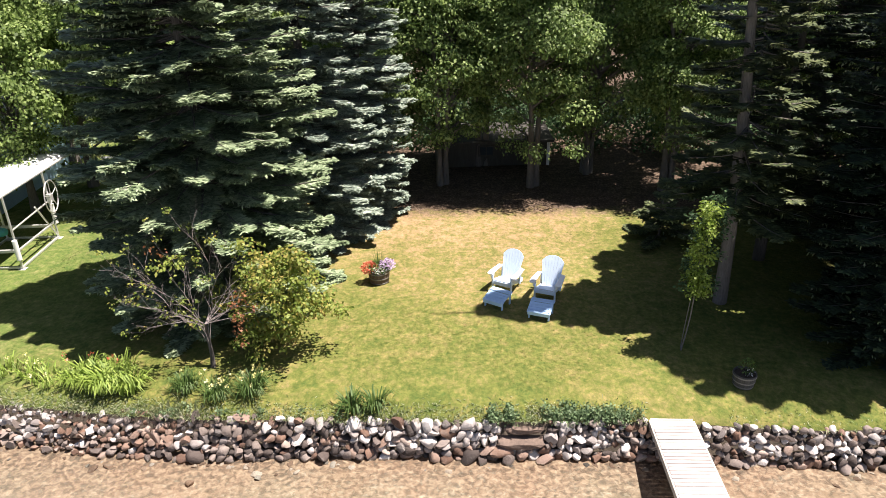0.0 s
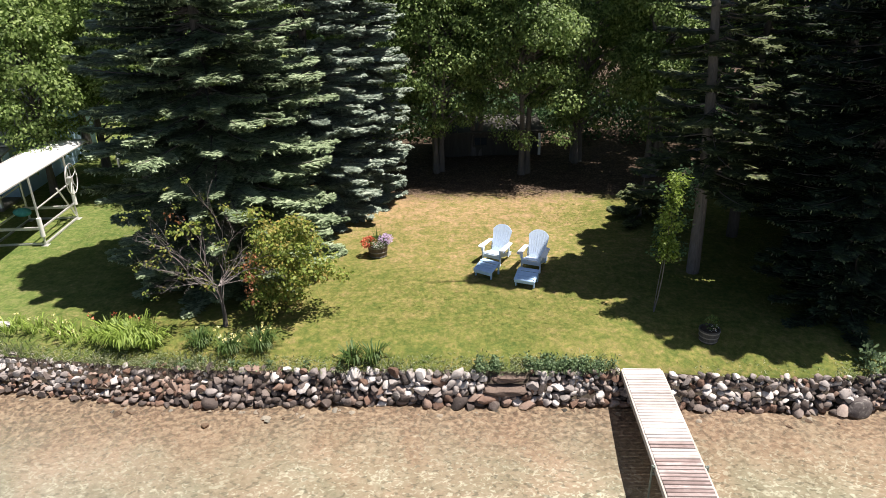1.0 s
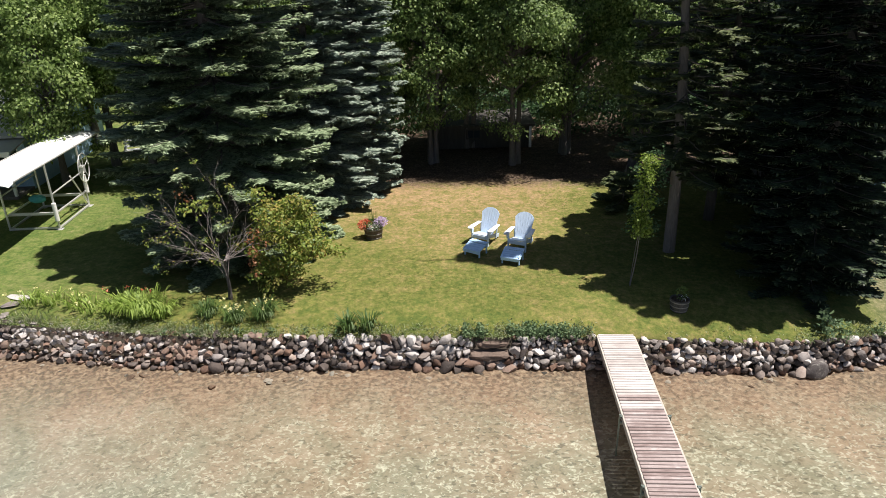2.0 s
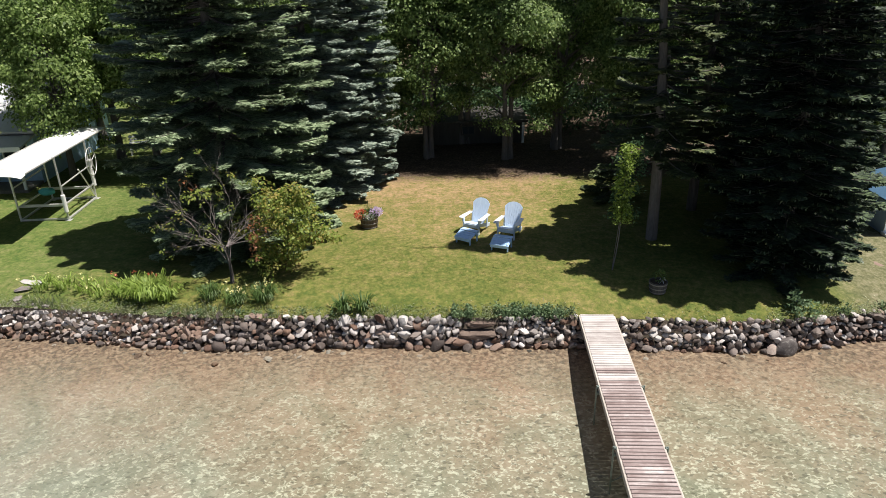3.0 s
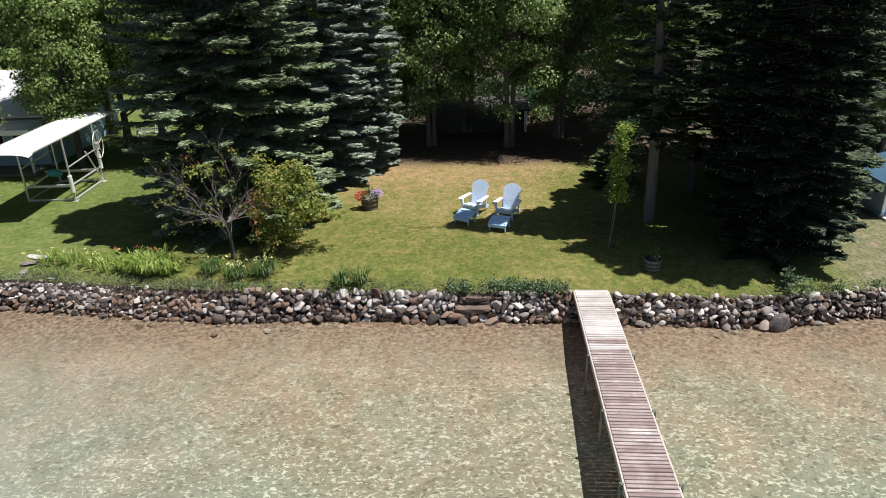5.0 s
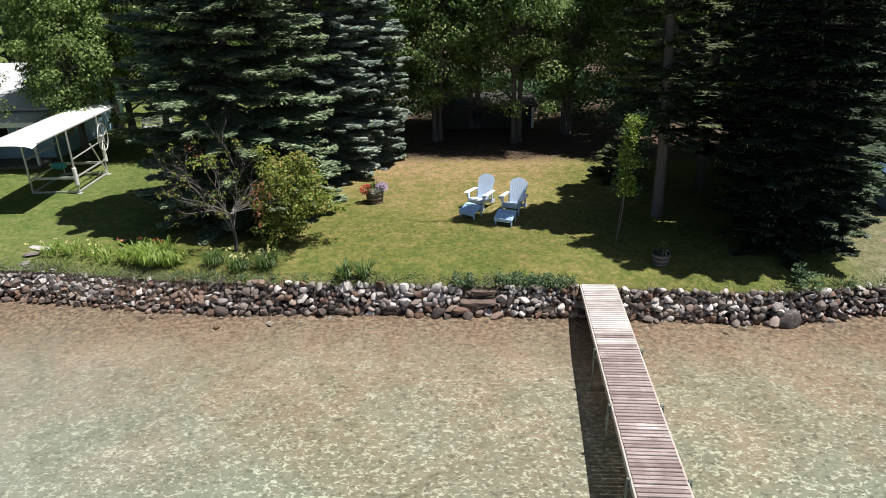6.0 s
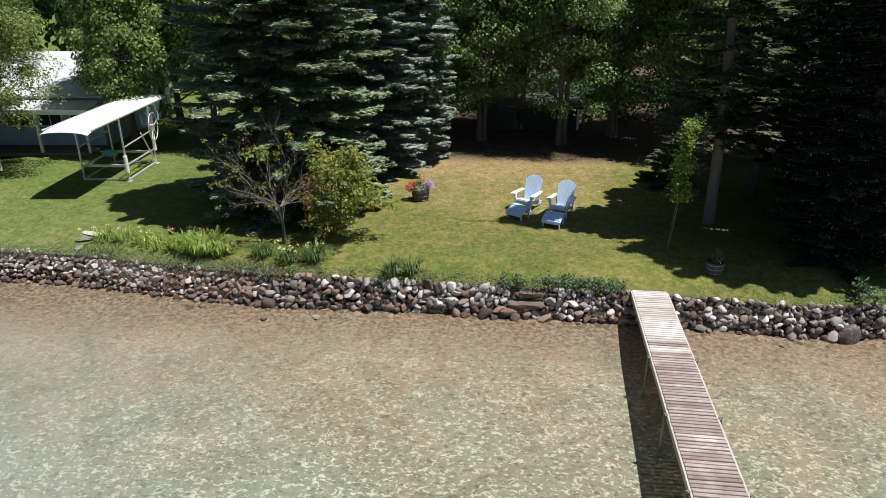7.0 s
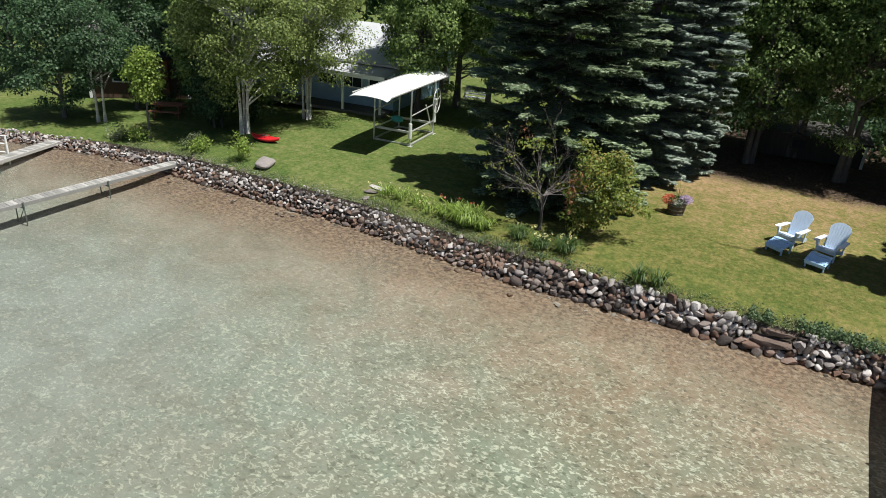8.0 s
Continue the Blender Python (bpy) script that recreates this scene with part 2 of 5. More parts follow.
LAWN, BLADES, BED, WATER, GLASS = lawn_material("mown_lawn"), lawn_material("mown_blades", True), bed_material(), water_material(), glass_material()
SPRUCE = leafy("spruce_needles", [(0.25, (0.080, 0.112, 0.058)), (0.5, (0.190, 0.248, 0.142)), (0.75, (0.350, 0.412, 0.265))], 0.2, 0.55, 0.5, hue=(0.98, 1.0, 1.0))
BLUE_SPRUCE = leafy("blue_spruce_needles", [(0.25, (0.115, 0.154, 0.130)), (0.5, (0.250, 0.308, 0.256)), (0.75, (0.410, 0.470, 0.390))], 0.2, 0.5, 0.6, hue=(1, 1, 1))
FIR = leafy("fir_needles", [(0.25, (0.030, 0.044, 0.021)), (0.5, (0.085, 0.108, 0.047)), (0.8, (0.175, 0.200, 0.090))], 0.22, 0.5, 0.6, hue=(0.98, 1.0, 1.0))
# much darker than fir_needles: the trees' own shade is put into this colour
SHADED_FIR = leafy("shaded_fir_needles", [(0.25, (0.013, 0.020, 0.012)), (0.5, (0.038, 0.053, 0.025)), (0.8, (0.120, 0.150, 0.060))], 0.12, 0.5, 0.6)
LEAF = leafy("broad_leaves", [(0.25, (0.088, 0.138, 0.038)), (0.5, (0.198, 0.284, 0.084)), (0.75, (0.378, 0.470, 0.170))], 0.55, hue=(0.98, 1.0, 1.0))
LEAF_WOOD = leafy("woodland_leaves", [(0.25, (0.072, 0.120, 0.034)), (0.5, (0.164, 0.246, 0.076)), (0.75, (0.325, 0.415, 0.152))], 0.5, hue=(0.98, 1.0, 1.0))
LEAF_BRIGHT = leafy("sunny_birch_leaves", [(0.25, (0.090, 0.122, 0.024)), (0.5, (0.190, 0.222, 0.050)), (0.75, (0.34, 0.365, 0.100))], 0.45)
LEAF_DARK = leafy("far_dark_leaves", [(0.25, (0.032, 0.064, 0.024)), (0.5, (0.075, 0.130, 0.047)), (0.75, (0.150, 0.215, 0.088))], 0.5)
LEAF_LIME = leafy("lime_young_leaves", [(0.2, (0.12, 0.17, 0.02)), (0.8, (0.33, 0.38, 0.09))], 0.45, hue=(1.0, 1.12, 1.1))
LEAF_AUTUMN = leafy("turning_leaves", [(0.15, (0.075, 0.130, 0.024)), (0.45, (0.190, 0.250, 0.050)), (0.68, (0.300, 0.330, 0.080)), (0.82, (0.350, 0.235, 0.070))], 0.45, 0.55, 0.9, hue=(1, 1, 1))
LEAF_YELLOW = leafy("yellowed_leaves", [(0.2, (0.14, 0.17, 0.036)), (0.5, (0.29, 0.29, 0.075)), (0.75, (0.40, 0.30, 0.095))], 0.45, 0.55, 0.9, hue=(1, 1, 1))
LEAF_RED = leafy("red_leaves", [(0.2, (0.15, 0.055, 0.026)), (0.8, (0.33, 0.15, 0.065))], 0.35, hue=(1, 1, 1))
BLADE = leafy("lily_blades", [(0.2, (0.15, 0.22, 0.025)), (0.8, (0.40, 0.46, 0.09))], 0.4)
EDGE_LEAF = leafy("edge_weed_leaves", [(0.2, (0.07, 0.11, 0.04)), (0.8, (0.22, 0.28, 0.12))], 0.35)
BLADE_DARK = leafy("dark_lily_blades", [(0.2, (0.045, 0.085, 0.015)), (0.8, (0.11, 0.16, 0.035))], 0.3)
WEED = leafy("shore_weeds", [(0.2, (0.10, 0.13, 0.04)), (0.5, (0.22, 0.24, 0.10)), (0.8, (0.42, 0.38, 0.22))], 0.4)
BARK = surface("grey_bark", [(0.3, (0.06, 0.052, 0.048)), (0.7, (0.165, 0.15, 0.142))], 3, 0.9, fine=25, bump_by=0.8, deep=0.03, stretch=(1, 1, 0.25))
# copy of grey_bark with shade darkened into its colour
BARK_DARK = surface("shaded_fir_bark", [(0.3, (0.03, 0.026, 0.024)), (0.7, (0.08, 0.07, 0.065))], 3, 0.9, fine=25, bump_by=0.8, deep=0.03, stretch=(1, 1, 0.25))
BARK_PALE = surface("birch_bark", [(0.3, (0.2, 0.18, 0.16)), (0.5, (0.5, 0.48, 0.45)), (0.7, (0.68, 0.66, 0.62))], 4, 0.7, fine=14, bump_by=0.4, deep=0.01, stretch=(0.5, 0.5, 2))
TWIG = surface("bare_twigs", [(0.3, (0.075, 0.060, 0.058)), (0.7, (0.28, 0.245, 0.24))], 9, 0.8)
CHAIR_PAINT = surface("pale_blue_white_paint", [(0.3, (0.48, 0.60, 0.78)), (0.6, (0.60, 0.71, 0.86))], 3, 0.45, fine=60, bump_by=0.08)
STOOL_PAINT = surface("light_blue_paint", [(0.3, (0.32, 0.50, 0.76)), (0.6, (0.42, 0.60, 0.84))], 3, 0.45, fine=60, bump_by=0.08)
WHITE_PAINT = surface("white_paint", [(0.3, (0.70, 0.72, 0.75)), (0.6, (0.82, 0.83, 0.85))], 3, 0.45, fine=60, bump_by=0.08)
CANVAS = surface("white_canopy_vinyl", [(0.25, (0.72, 0.73, 0.74)), (0.6, (0.84, 0.84, 0.83))], 1.5, 0.55, fine=30, bump_by=0.1)
ALU = surface("dull_aluminium", [(0.3, (0.45, 0.45, 0.45)), (0.7, (0.68, 0.68, 0.67))], 4, 0.45, metal=0.6, fine=40, bump_by=0.1)
PVC = surface("white_plastic_post", [(0.3, (0.68, 0.68, 0.66)), (0.7, (0.80, 0.80, 0.78))], 3, 0.4, bump_by=0.05)
DOCK_WOOD = dock_wood("weathered_dock_planks", [(0.25, (0.075, 0.050, 0.047)), (0.42, (0.185, 0.135, 0.130)), (0.56, (0.300, 0.245, 0.242)), (0.75, (0.600, 0.560, 0.555))], 0.048)
DOCK_BLEACHED = dock_wood("bleached_dock_planks", [(0.25, (0.200, 0.165, 0.155)), (0.45, (0.360, 0.325, 0.318)), (0.65, (0.540, 0.510, 0.500))], 0.048, 0.5)
DOCK_EDGE = surface("pale_dock_stringer", [(0.3, (0.28, 0.245, 0.215)), (0.7, (0.48, 0.44, 0.405))], 3, 0.8, fine=30, bump_by=0.4, stretch=(3, 0.3, 1))
DOCK_PALE = surface("pale_dock_planks", [(0.3, (0.20, 0.195, 0.185)), (0.7, (0.36, 0.35, 0.335))], 3, 0.75, fine=30, bump_by=0.3, vary="object")
STEEL = surface("galvanised_pipe", [(0.3, (0.10, 0.13, 0.12)), (0.7, (0.25, 0.28, 0.26))], 6, 0.5, metal=0.7)
OAK = surface("barrel_oak", [(0.3, (0.05, 0.035, 0.028)), (0.7, (0.15, 0.105, 0.08))], 4, 0.8, fine=30, bump_by=0.5, stretch=(3, 3, 0.4))
# grey oak darkened further, carrying the shade on the second planter
OAK_GREY = surface("grey_barrel_oak", [(0.3, (0.032, 0.030, 0.030)), (0.7, (0.095, 0.09, 0.09))], 4, 0.8, fine=30, bump_by=0.5, stretch=(3, 3, 0.4))
HOOP = surface("barrel_hoop_iron", [(0.3, (0.14, 0.13, 0.13)), (0.7, (0.32, 0.30, 0.29))], 6, 0.55, metal=0.5)
SOIL = surface("potting_soil", [(0.3, (0.02, 0.014, 0.01)), (0.7, (0.07, 0.05, 0.035))], 12, 0.95, fine=60, bump_by=0.8, deep=0.02)
ROCK_STOPS = {
    "mixed": [(0.15, (0.05, 0.044, 0.044)), (0.4, (0.18, 0.155, 0.150)), (0.6, (0.31, 0.28, 0.272)), (0.85, (0.50, 0.475, 0.465))],
    "pale": [(0.15, (0.13, 0.110, 0.104)), (0.45, (0.325, 0.292, 0.282)), (0.8, (0.52, 0.485, 0.47))],
    "rusty": [(0.15, (0.055, 0.032, 0.024)), (0.4, (0.155, 0.092, 0.067)), (0.65, (0.225, 0.162, 0.134)), (0.85, (0.34, 0.285, 0.255))],
    "dark": [(0.15, (0.026, 0.021, 0.020)), (0.45, (0.080, 0.062, 0.056)), (0.85, (0.26, 0.215, 0.195))],
}


def fieldstone(name, stops, vary):
    """A fieldstone: its own tone, veined and lichened over, dark in the pits."""
    m, nt, bsdf = start(name)
    src = nt.nodes.new("ShaderNodeObjectInfo" if vary == "object" else "ShaderNodeNewGeometry")
    own = src.outputs["Random" if vary == "object" else "Random Per Island"]
    blotch = noise_of(nt, 7, 4, 0.65, 0.6)
    speck = noise_of(nt, 34, 3, 0.7)
    col = ramp(nt, blend(nt, 0.42, own, blend(nt, 0.45, blotch, speck)), stops)
    grown = 0.16 if "dark" in name or "rusty" in name else 0.5
    lichen = ramp(nt, noise_of(nt, 5, 5, 0.7, 0.8), [(0.56, (0, 0, 0)), (0.66, (grown, grown, grown))])
    nt.links.new(blend(nt, lichen, col, (0.33, 0.31, 0.285)), bsdf.inputs["Base Color"])
    bsdf.inputs["Roughness"].default_value = 0.82
    bsdf.inputs["Specular IOR Level"].default_value = 0.3
    bump(nt, bsdf, blend(nt, 0.5, blotch, speck), 0.9, 0.03)
    return m


ROCKS = {k: fieldstone(k + "_fieldstone", v, "object") for k, v in ROCK_STOPS.items()}
ROCKS_JOINED = {k: fieldstone(k + "_fieldstone_heap", v, "island") for k, v in ROCK_STOPS.items()}
# bank earth darkened so that its colour gives the shade between wall stones
BANK = surface("shaded_bank_earth", [(0.3, (0.022, 0.017, 0.013)), (0.7, (0.080, 0.062, 0.045))], 3, 0.95, fine=25, bump_by=0.8, deep=0.03, local=False)
TERRACOTTA = surface("red_flagstone", [(0.3, (0.06, 0.042, 0.034)), (0.7, (0.17, 0.120, 0.097))], 3, 0.85, fine=20, bump_by=0.5)
ROOF_GREY = surface("pale_grey_roofing", [(0.3, (0.36, 0.37, 0.40)), (0.7, (0.50, 0.51, 0.54))], 0.8, 0.7, fine=12, bump_by=0.3)
SIDING = surface("blue_grey_siding", [(0.3, (0.24, 0.38, 0.56)), (0.7, (0.37, 0.53, 0.70))], 1, 0.7, fine=20, bump_by=0.2)
SIDING_PALE = surface("light_blue_siding", [(0.3, (0.28, 0.41, 0.62)), (0.7, (0.40, 0.54, 0.75))], 1, 0.7, fine=20, bump_by=0.2)
BLUE_ROOF = surface("blue_metal_roof", [(0.3, (0.028, 0.072, 0.132)), (0.7, (0.055, 0.116, 0.187))], 1, 0.45, fine=20, bump_by=0.1)
BLUE_DOOR = surface("blue_door_paint", [(0.3, (0.03, 0.07, 0.25)), (0.7, (0.05, 0.11, 0.33))], 2, 0.5, bump_by=0.1)
# darker copy of grey_barn_board; shade under the trees is put into its colour
SHADED_BOARD = surface("shaded_barn_board", [(0.3, (0.025, 0.023, 0.021)), (0.7, (0.07, 0.065, 0.06))], 2, 0.85, fine=20, bump_by=0.4, stretch=(4, 4, 0.5))
GREY_BOARD = surface("grey_barn_board", [(0.3, (0.09, 0.084, 0.078)), (0.7, (0.20, 0.188, 0.175))], 2, 0.85, fine=20, bump_by=0.4, stretch=(4, 4, 0.5))
BROWN_BOARD = surface("brown_cabin_board", [(0.3, (0.045, 0.026, 0.018)), (0.7, (0.13, 0.075, 0.05))], 2, 0.8, fine=20, bump_by=0.4)
RED_WOOD = surface("red_stained_wood", [(0.3, (0.16, 0.06, 0.035)), (0.7, (0.30, 0.13, 0.08))], 3, 0.7, fine=20, bump_by=0.3)
RED_PLASTIC = surface("red_plastic", [(0.3, (0.45, 0.01, 0.015)), (0.7, (0.58, 0.02, 0.025))], 3, 0.35, bump_by=0.03)
TEAL = surface("teal_cloth", [(0.3, (0.03, 0.22, 0.25)), (0.7, (0.08, 0.36, 0.38))], 5, 0.8)
PETAL_RED = leafy("coral_petals", [(0.2, (0.55, 0.08, 0.04)), (0.8, (0.75, 0.30, 0.18))], 0.3, hue=(1, 1, 1))
PETAL_MAUVE = leafy("mauve_petals", [(0.2, (0.40, 0.25, 0.48)), (0.8, (0.76, 0.66, 0.80))], 0.3, hue=(1, 1, 1))
PETAL_WHITE = leafy("white_petals", [(0.2, (0.62, 0.62, 0.58)), (0.8, (0.85, 0.85, 0.82))], 0.3, hue=(1, 1, 1))
PETAL_YELLOW = leafy("yellow_petals", [(0.2, (0.66, 0.60, 0.20)), (0.8, (0.85, 0.82, 0.50))], 0.3, hue=(1, 1, 1))

# ---------------------------------------------------------------- building helpers
rng = np.random.default_rng(7)


def empty(name, m=None):
    ob = new(name)
    ob.empty_display_size = 0.2
    if m is not None:
        ob.matrix_world = m
    return ob


def place(ob, parent):
    if parent is not None:
        ob.parent = parent
    return ob


def part(name, bm, material, parent, label=""):
    """One mesh object out of a bmesh, under a thing or a part."""
    me = bpy.data.meshes.new(name)
    bm.to_mesh(me)
    bm.free()
    me.materials.append(material)
    ob = place(new(name, me), parent)
    return tagged(ob, label)


def soup(name, polys, material, parent=None, label="", smooth=False):
    """One mesh object out of an array of separate polygons (count, corners, 3)."""
    polys = np.asarray(polys, dtype=np.float32)
    n, k = polys.shape[:2]
    me = bpy.data.meshes.new(name)
    me.vertices.add(n * k)
    me.vertices.foreach_set("co", polys.reshape(-1))
    me.loops.add(n * k)
    me.loops.foreach_set("vertex_index", np.arange(n * k, dtype=np.int32))
    me.polygons.add(n)
    me.polygons.foreach_set("loop_start", np.arange(0, n * k, k, dtype=np.int32))
    me.update(calc_edges=True)
    me.materials.append(material)
    return tagged(place(new(name, me), parent), label)


def sheet(name, verts, faces, material, parent=None, smooth=True):
    me = bpy.data.meshes.new(name)
    me.from_pydata([tuple(v) for v in verts], [], [tuple(f) for f in faces])
    me.materials.append(material)
    if smooth:
        me.polygons.foreach_set("use_smooth", [True] * len(me.polygons))
    me.update()
    return place(new(name, me), parent)


def box(bm, size, m=None, edge=0.0):
    """Adds a box, its edges eased by edge, to a bmesh."""
    made = bmesh.ops.create_cube(bm, size=1.0)["verts"]
    bmesh.ops.scale(bm, vec=size, verts=made)
    if edge > 0:
        edges = list({e for v in made for e in v.link_edges})
        out = bmesh.ops.bevel(bm, geom=edges, offset=edge, segments=1, affect="EDGES")
        made = list({v for f in out["faces"] for v in f.verts} | {v for v in made if v.is_valid})
    if m is not None:
        bmesh.ops.transform(bm, matrix=m, verts=made)
    return bm


def boxed(size, m=None, edge=0.0):
    return box(bmesh.new(), size, m, edge)


def rod(bm, a, b, r0, r1=None, sides=8):
    """Adds a tapered rod from a to b."""
    a, b = Vector(a), Vector(b)
    way = b - a
    made = bmesh.ops.create_cone(bm, cap_ends=True, segments=sides, radius1=r0, radius2=r0 if r1 is None else r1, depth=way.length)["verts"]
    m = Matrix.Translation((a + b) / 2) @ way.to_track_quat("Z", "Y").to_matrix().to_4x4()
    bmesh.ops.transform(bm, matrix=m, verts=made)
    return bm


def rodded(a, b, r0, r1=None, sides=8):
    return rod(bmesh.new(), a, b, r0, r1, sides)


def tube(points, radii, sides=7):
    """Vertices and faces of a bent tapered tube."""
    pts = np.array(points, float)
    verts, faces = [], []
    way = np.gradient(pts, axis=0)
    way /= np.linalg.norm(way, axis=1)[:, None] + 1e-9
    ref = np.array((1.0, 0.0, 0.0)) if abs(way[0][0]) < 0.9 else np.array((0.0, 1.0, 0.0))
    for i, (p, w, r) in enumerate(zip(pts, way, radii)):
        u = np.cross(w, ref)
        u /= np.linalg.norm(u) + 1e-9
        v = np.cross(w, u)
        for j in range(sides):
            a = 2 * math.pi * j / sides
            verts.append(p + r * (math.cos(a) * u + math.sin(a) * v))
        if i:
            b0, b1 = (i - 1) * sides, i * sides
            faces += [(b0 + j, b0 + (j + 1) % sides, b1 + (j + 1) % sides, b1 + j) for j in range(sides)]
    faces.append(tuple(range(sides)))
    faces.append(tuple(range(len(verts) - sides, len(verts)))[::-1])
    return verts, faces


def tubes(name, list_of, material, parent, label=""):
    verts, faces = [], []
    for points, radii, sides in list_of:
        v, f = tube(points, radii, sides)
        off = len(verts)
        verts += v
        faces += [tuple(i + off for i in q) for q in f]
    return tagged(sheet(name, verts, faces, material, parent), label)


def unit(v):
    return v / (np.linalg.norm(v, axis=-1, keepdims=True) + 1e-9)


def leaf_quads(at, out, length, width, r, face=None):
    """Rhombic leaves at points, pointing roughly along out, turned at random or laid roughly across face."""
    n = len(at)
    d = unit(out + r.normal(0, 0.55, (n, 3)))
    if face is None:
        side = unit(np.cross(d, r.normal(0, 1, (n, 3)) + np.array((0, 0, 0.8))))
    else:
        up = unit(unit(face) + r.normal(0, 0.42, (n, 3)))
        d = unit(d - up * np.sum(d * up, 1, keepdims=True) + r.normal(0, 0.12, (n, 3)))
        side = unit(np.cross(d, up))
    ln = (length * r.uniform(0.7, 1.3, n))[:, None]
    wd = (width * r.uniform(0.7, 1.3, n))[:, None]
    up = unit(np.cross(side, d))
    return np.stack([at, at + d * ln * 0.5 + side * wd * 0.5 + up * wd * 0.12, at + d * ln, at + d * ln * 0.5 - side * wd * 0.5 + up * wd * 0.12], 1)


# ---------------------------------------------------------------- ground, lake bed and water
def shore(x):
    """The y of the wall's front edge along the shore."""
    x = np.asarray(x, float)
    return np.interp(x, [-300, -60, -30, -25, -21.5, -18, -14, -12, -9, -6, -1, 4, 7.4, 9.4, 11.4, 13, 22, 60, 300],
                    [-40, 0, 7.6, 8.9, 9.1, 8.95, 8.95, 8.95, 8.55, 8.25, 8.2, 8.2, 7.95, 8.0, 8.4, 8.6, 9.2, 8, 0])


def turf(x, y):
    """The height of the lawn."""
    off = np.asarray(y) - shore(x)
    rise = np.interp(off, [0, 0.5, 1.5, 400], [0.80, 0.95, 1.08, 1.08])
    far_bank = np.interp(x, [-40, -28, -22, -20], [0.25, 0.45, 0.8, 1.0])
    return rise * far_bank + 0.0 * np.asarray(x)


def ground():
    xs = np.concatenate([[-900, -500, -300, -200, -140, -100, -75, -60, -50, -42, -36], np.arange(-32, 24.1, 0.5), [27, 32, 40, 52, 70, 100, 140, 200, 300, 500, 900]])
    offs = [-900, -400, -200, -100, -60, -40, -28, -22, -18, -15, -12, -10, -8, -6, -4.5, -3, -2, -1.2, -0.6, -0.2, 0.06, 0.1, 0.3, 0.6, 1.0, 1.5, 2.2, 3, 4, 5, 6.5, 8, 10, 12, 14, 17, 20, 25, 32, 45, 70, 120, 200, 400, 900]
    verts, faces = [], []
    edge = offs.index(0.1)
    for j, off in enumerate(offs):
        for x in xs:
            y = float(shore(x)) + off
            if j < edge:
                z = float(np.interp(-off, [-0.06, 0.2, 0.6, 2, 8, 20, 60, 900], [0.09, 0.075, 0.03, -0.13, -0.45, -1.0, -2.2, -6]))
                z += 0.03 * noise.noise((x * 0.5, y * 0.5, 0)) if off > -60 else 0
            else:
                z = float(turf(x, y)) + (0.04 * noise.noise((x * 0.3, y * 0.3, 3)) if off < 60 else 0)
            verts.append((x, y, z))
    w = len(xs)
    for j in range(len(offs) - 1):
        for i in range(w - 1):
            faces.append((j * w + i, j * w + i + 1, (j + 1) * w + i + 1, (j + 1) * w + i))
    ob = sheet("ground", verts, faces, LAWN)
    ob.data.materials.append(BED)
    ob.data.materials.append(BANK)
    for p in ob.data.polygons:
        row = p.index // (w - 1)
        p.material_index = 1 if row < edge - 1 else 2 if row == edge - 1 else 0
    return tagged(ob, "mown lawn, dry in patches, above a sandy lake bed", "ground", kind="structure")


ground()
wbm = bmesh.new()
bmesh.ops.create_grid(wbm, x_segments=2, y_segments=2, size=0.5)
bmesh.ops.scale(wbm, vec=(1800, 900, 1), verts=wbm.verts)
bmesh.ops.translate(wbm, vec=(0, -438, 0.1), verts=wbm.verts)
tagged(part("water", wbm, WATER, None), "clear shallow lake water over sand, lightly rippled", "water", kind="structure")


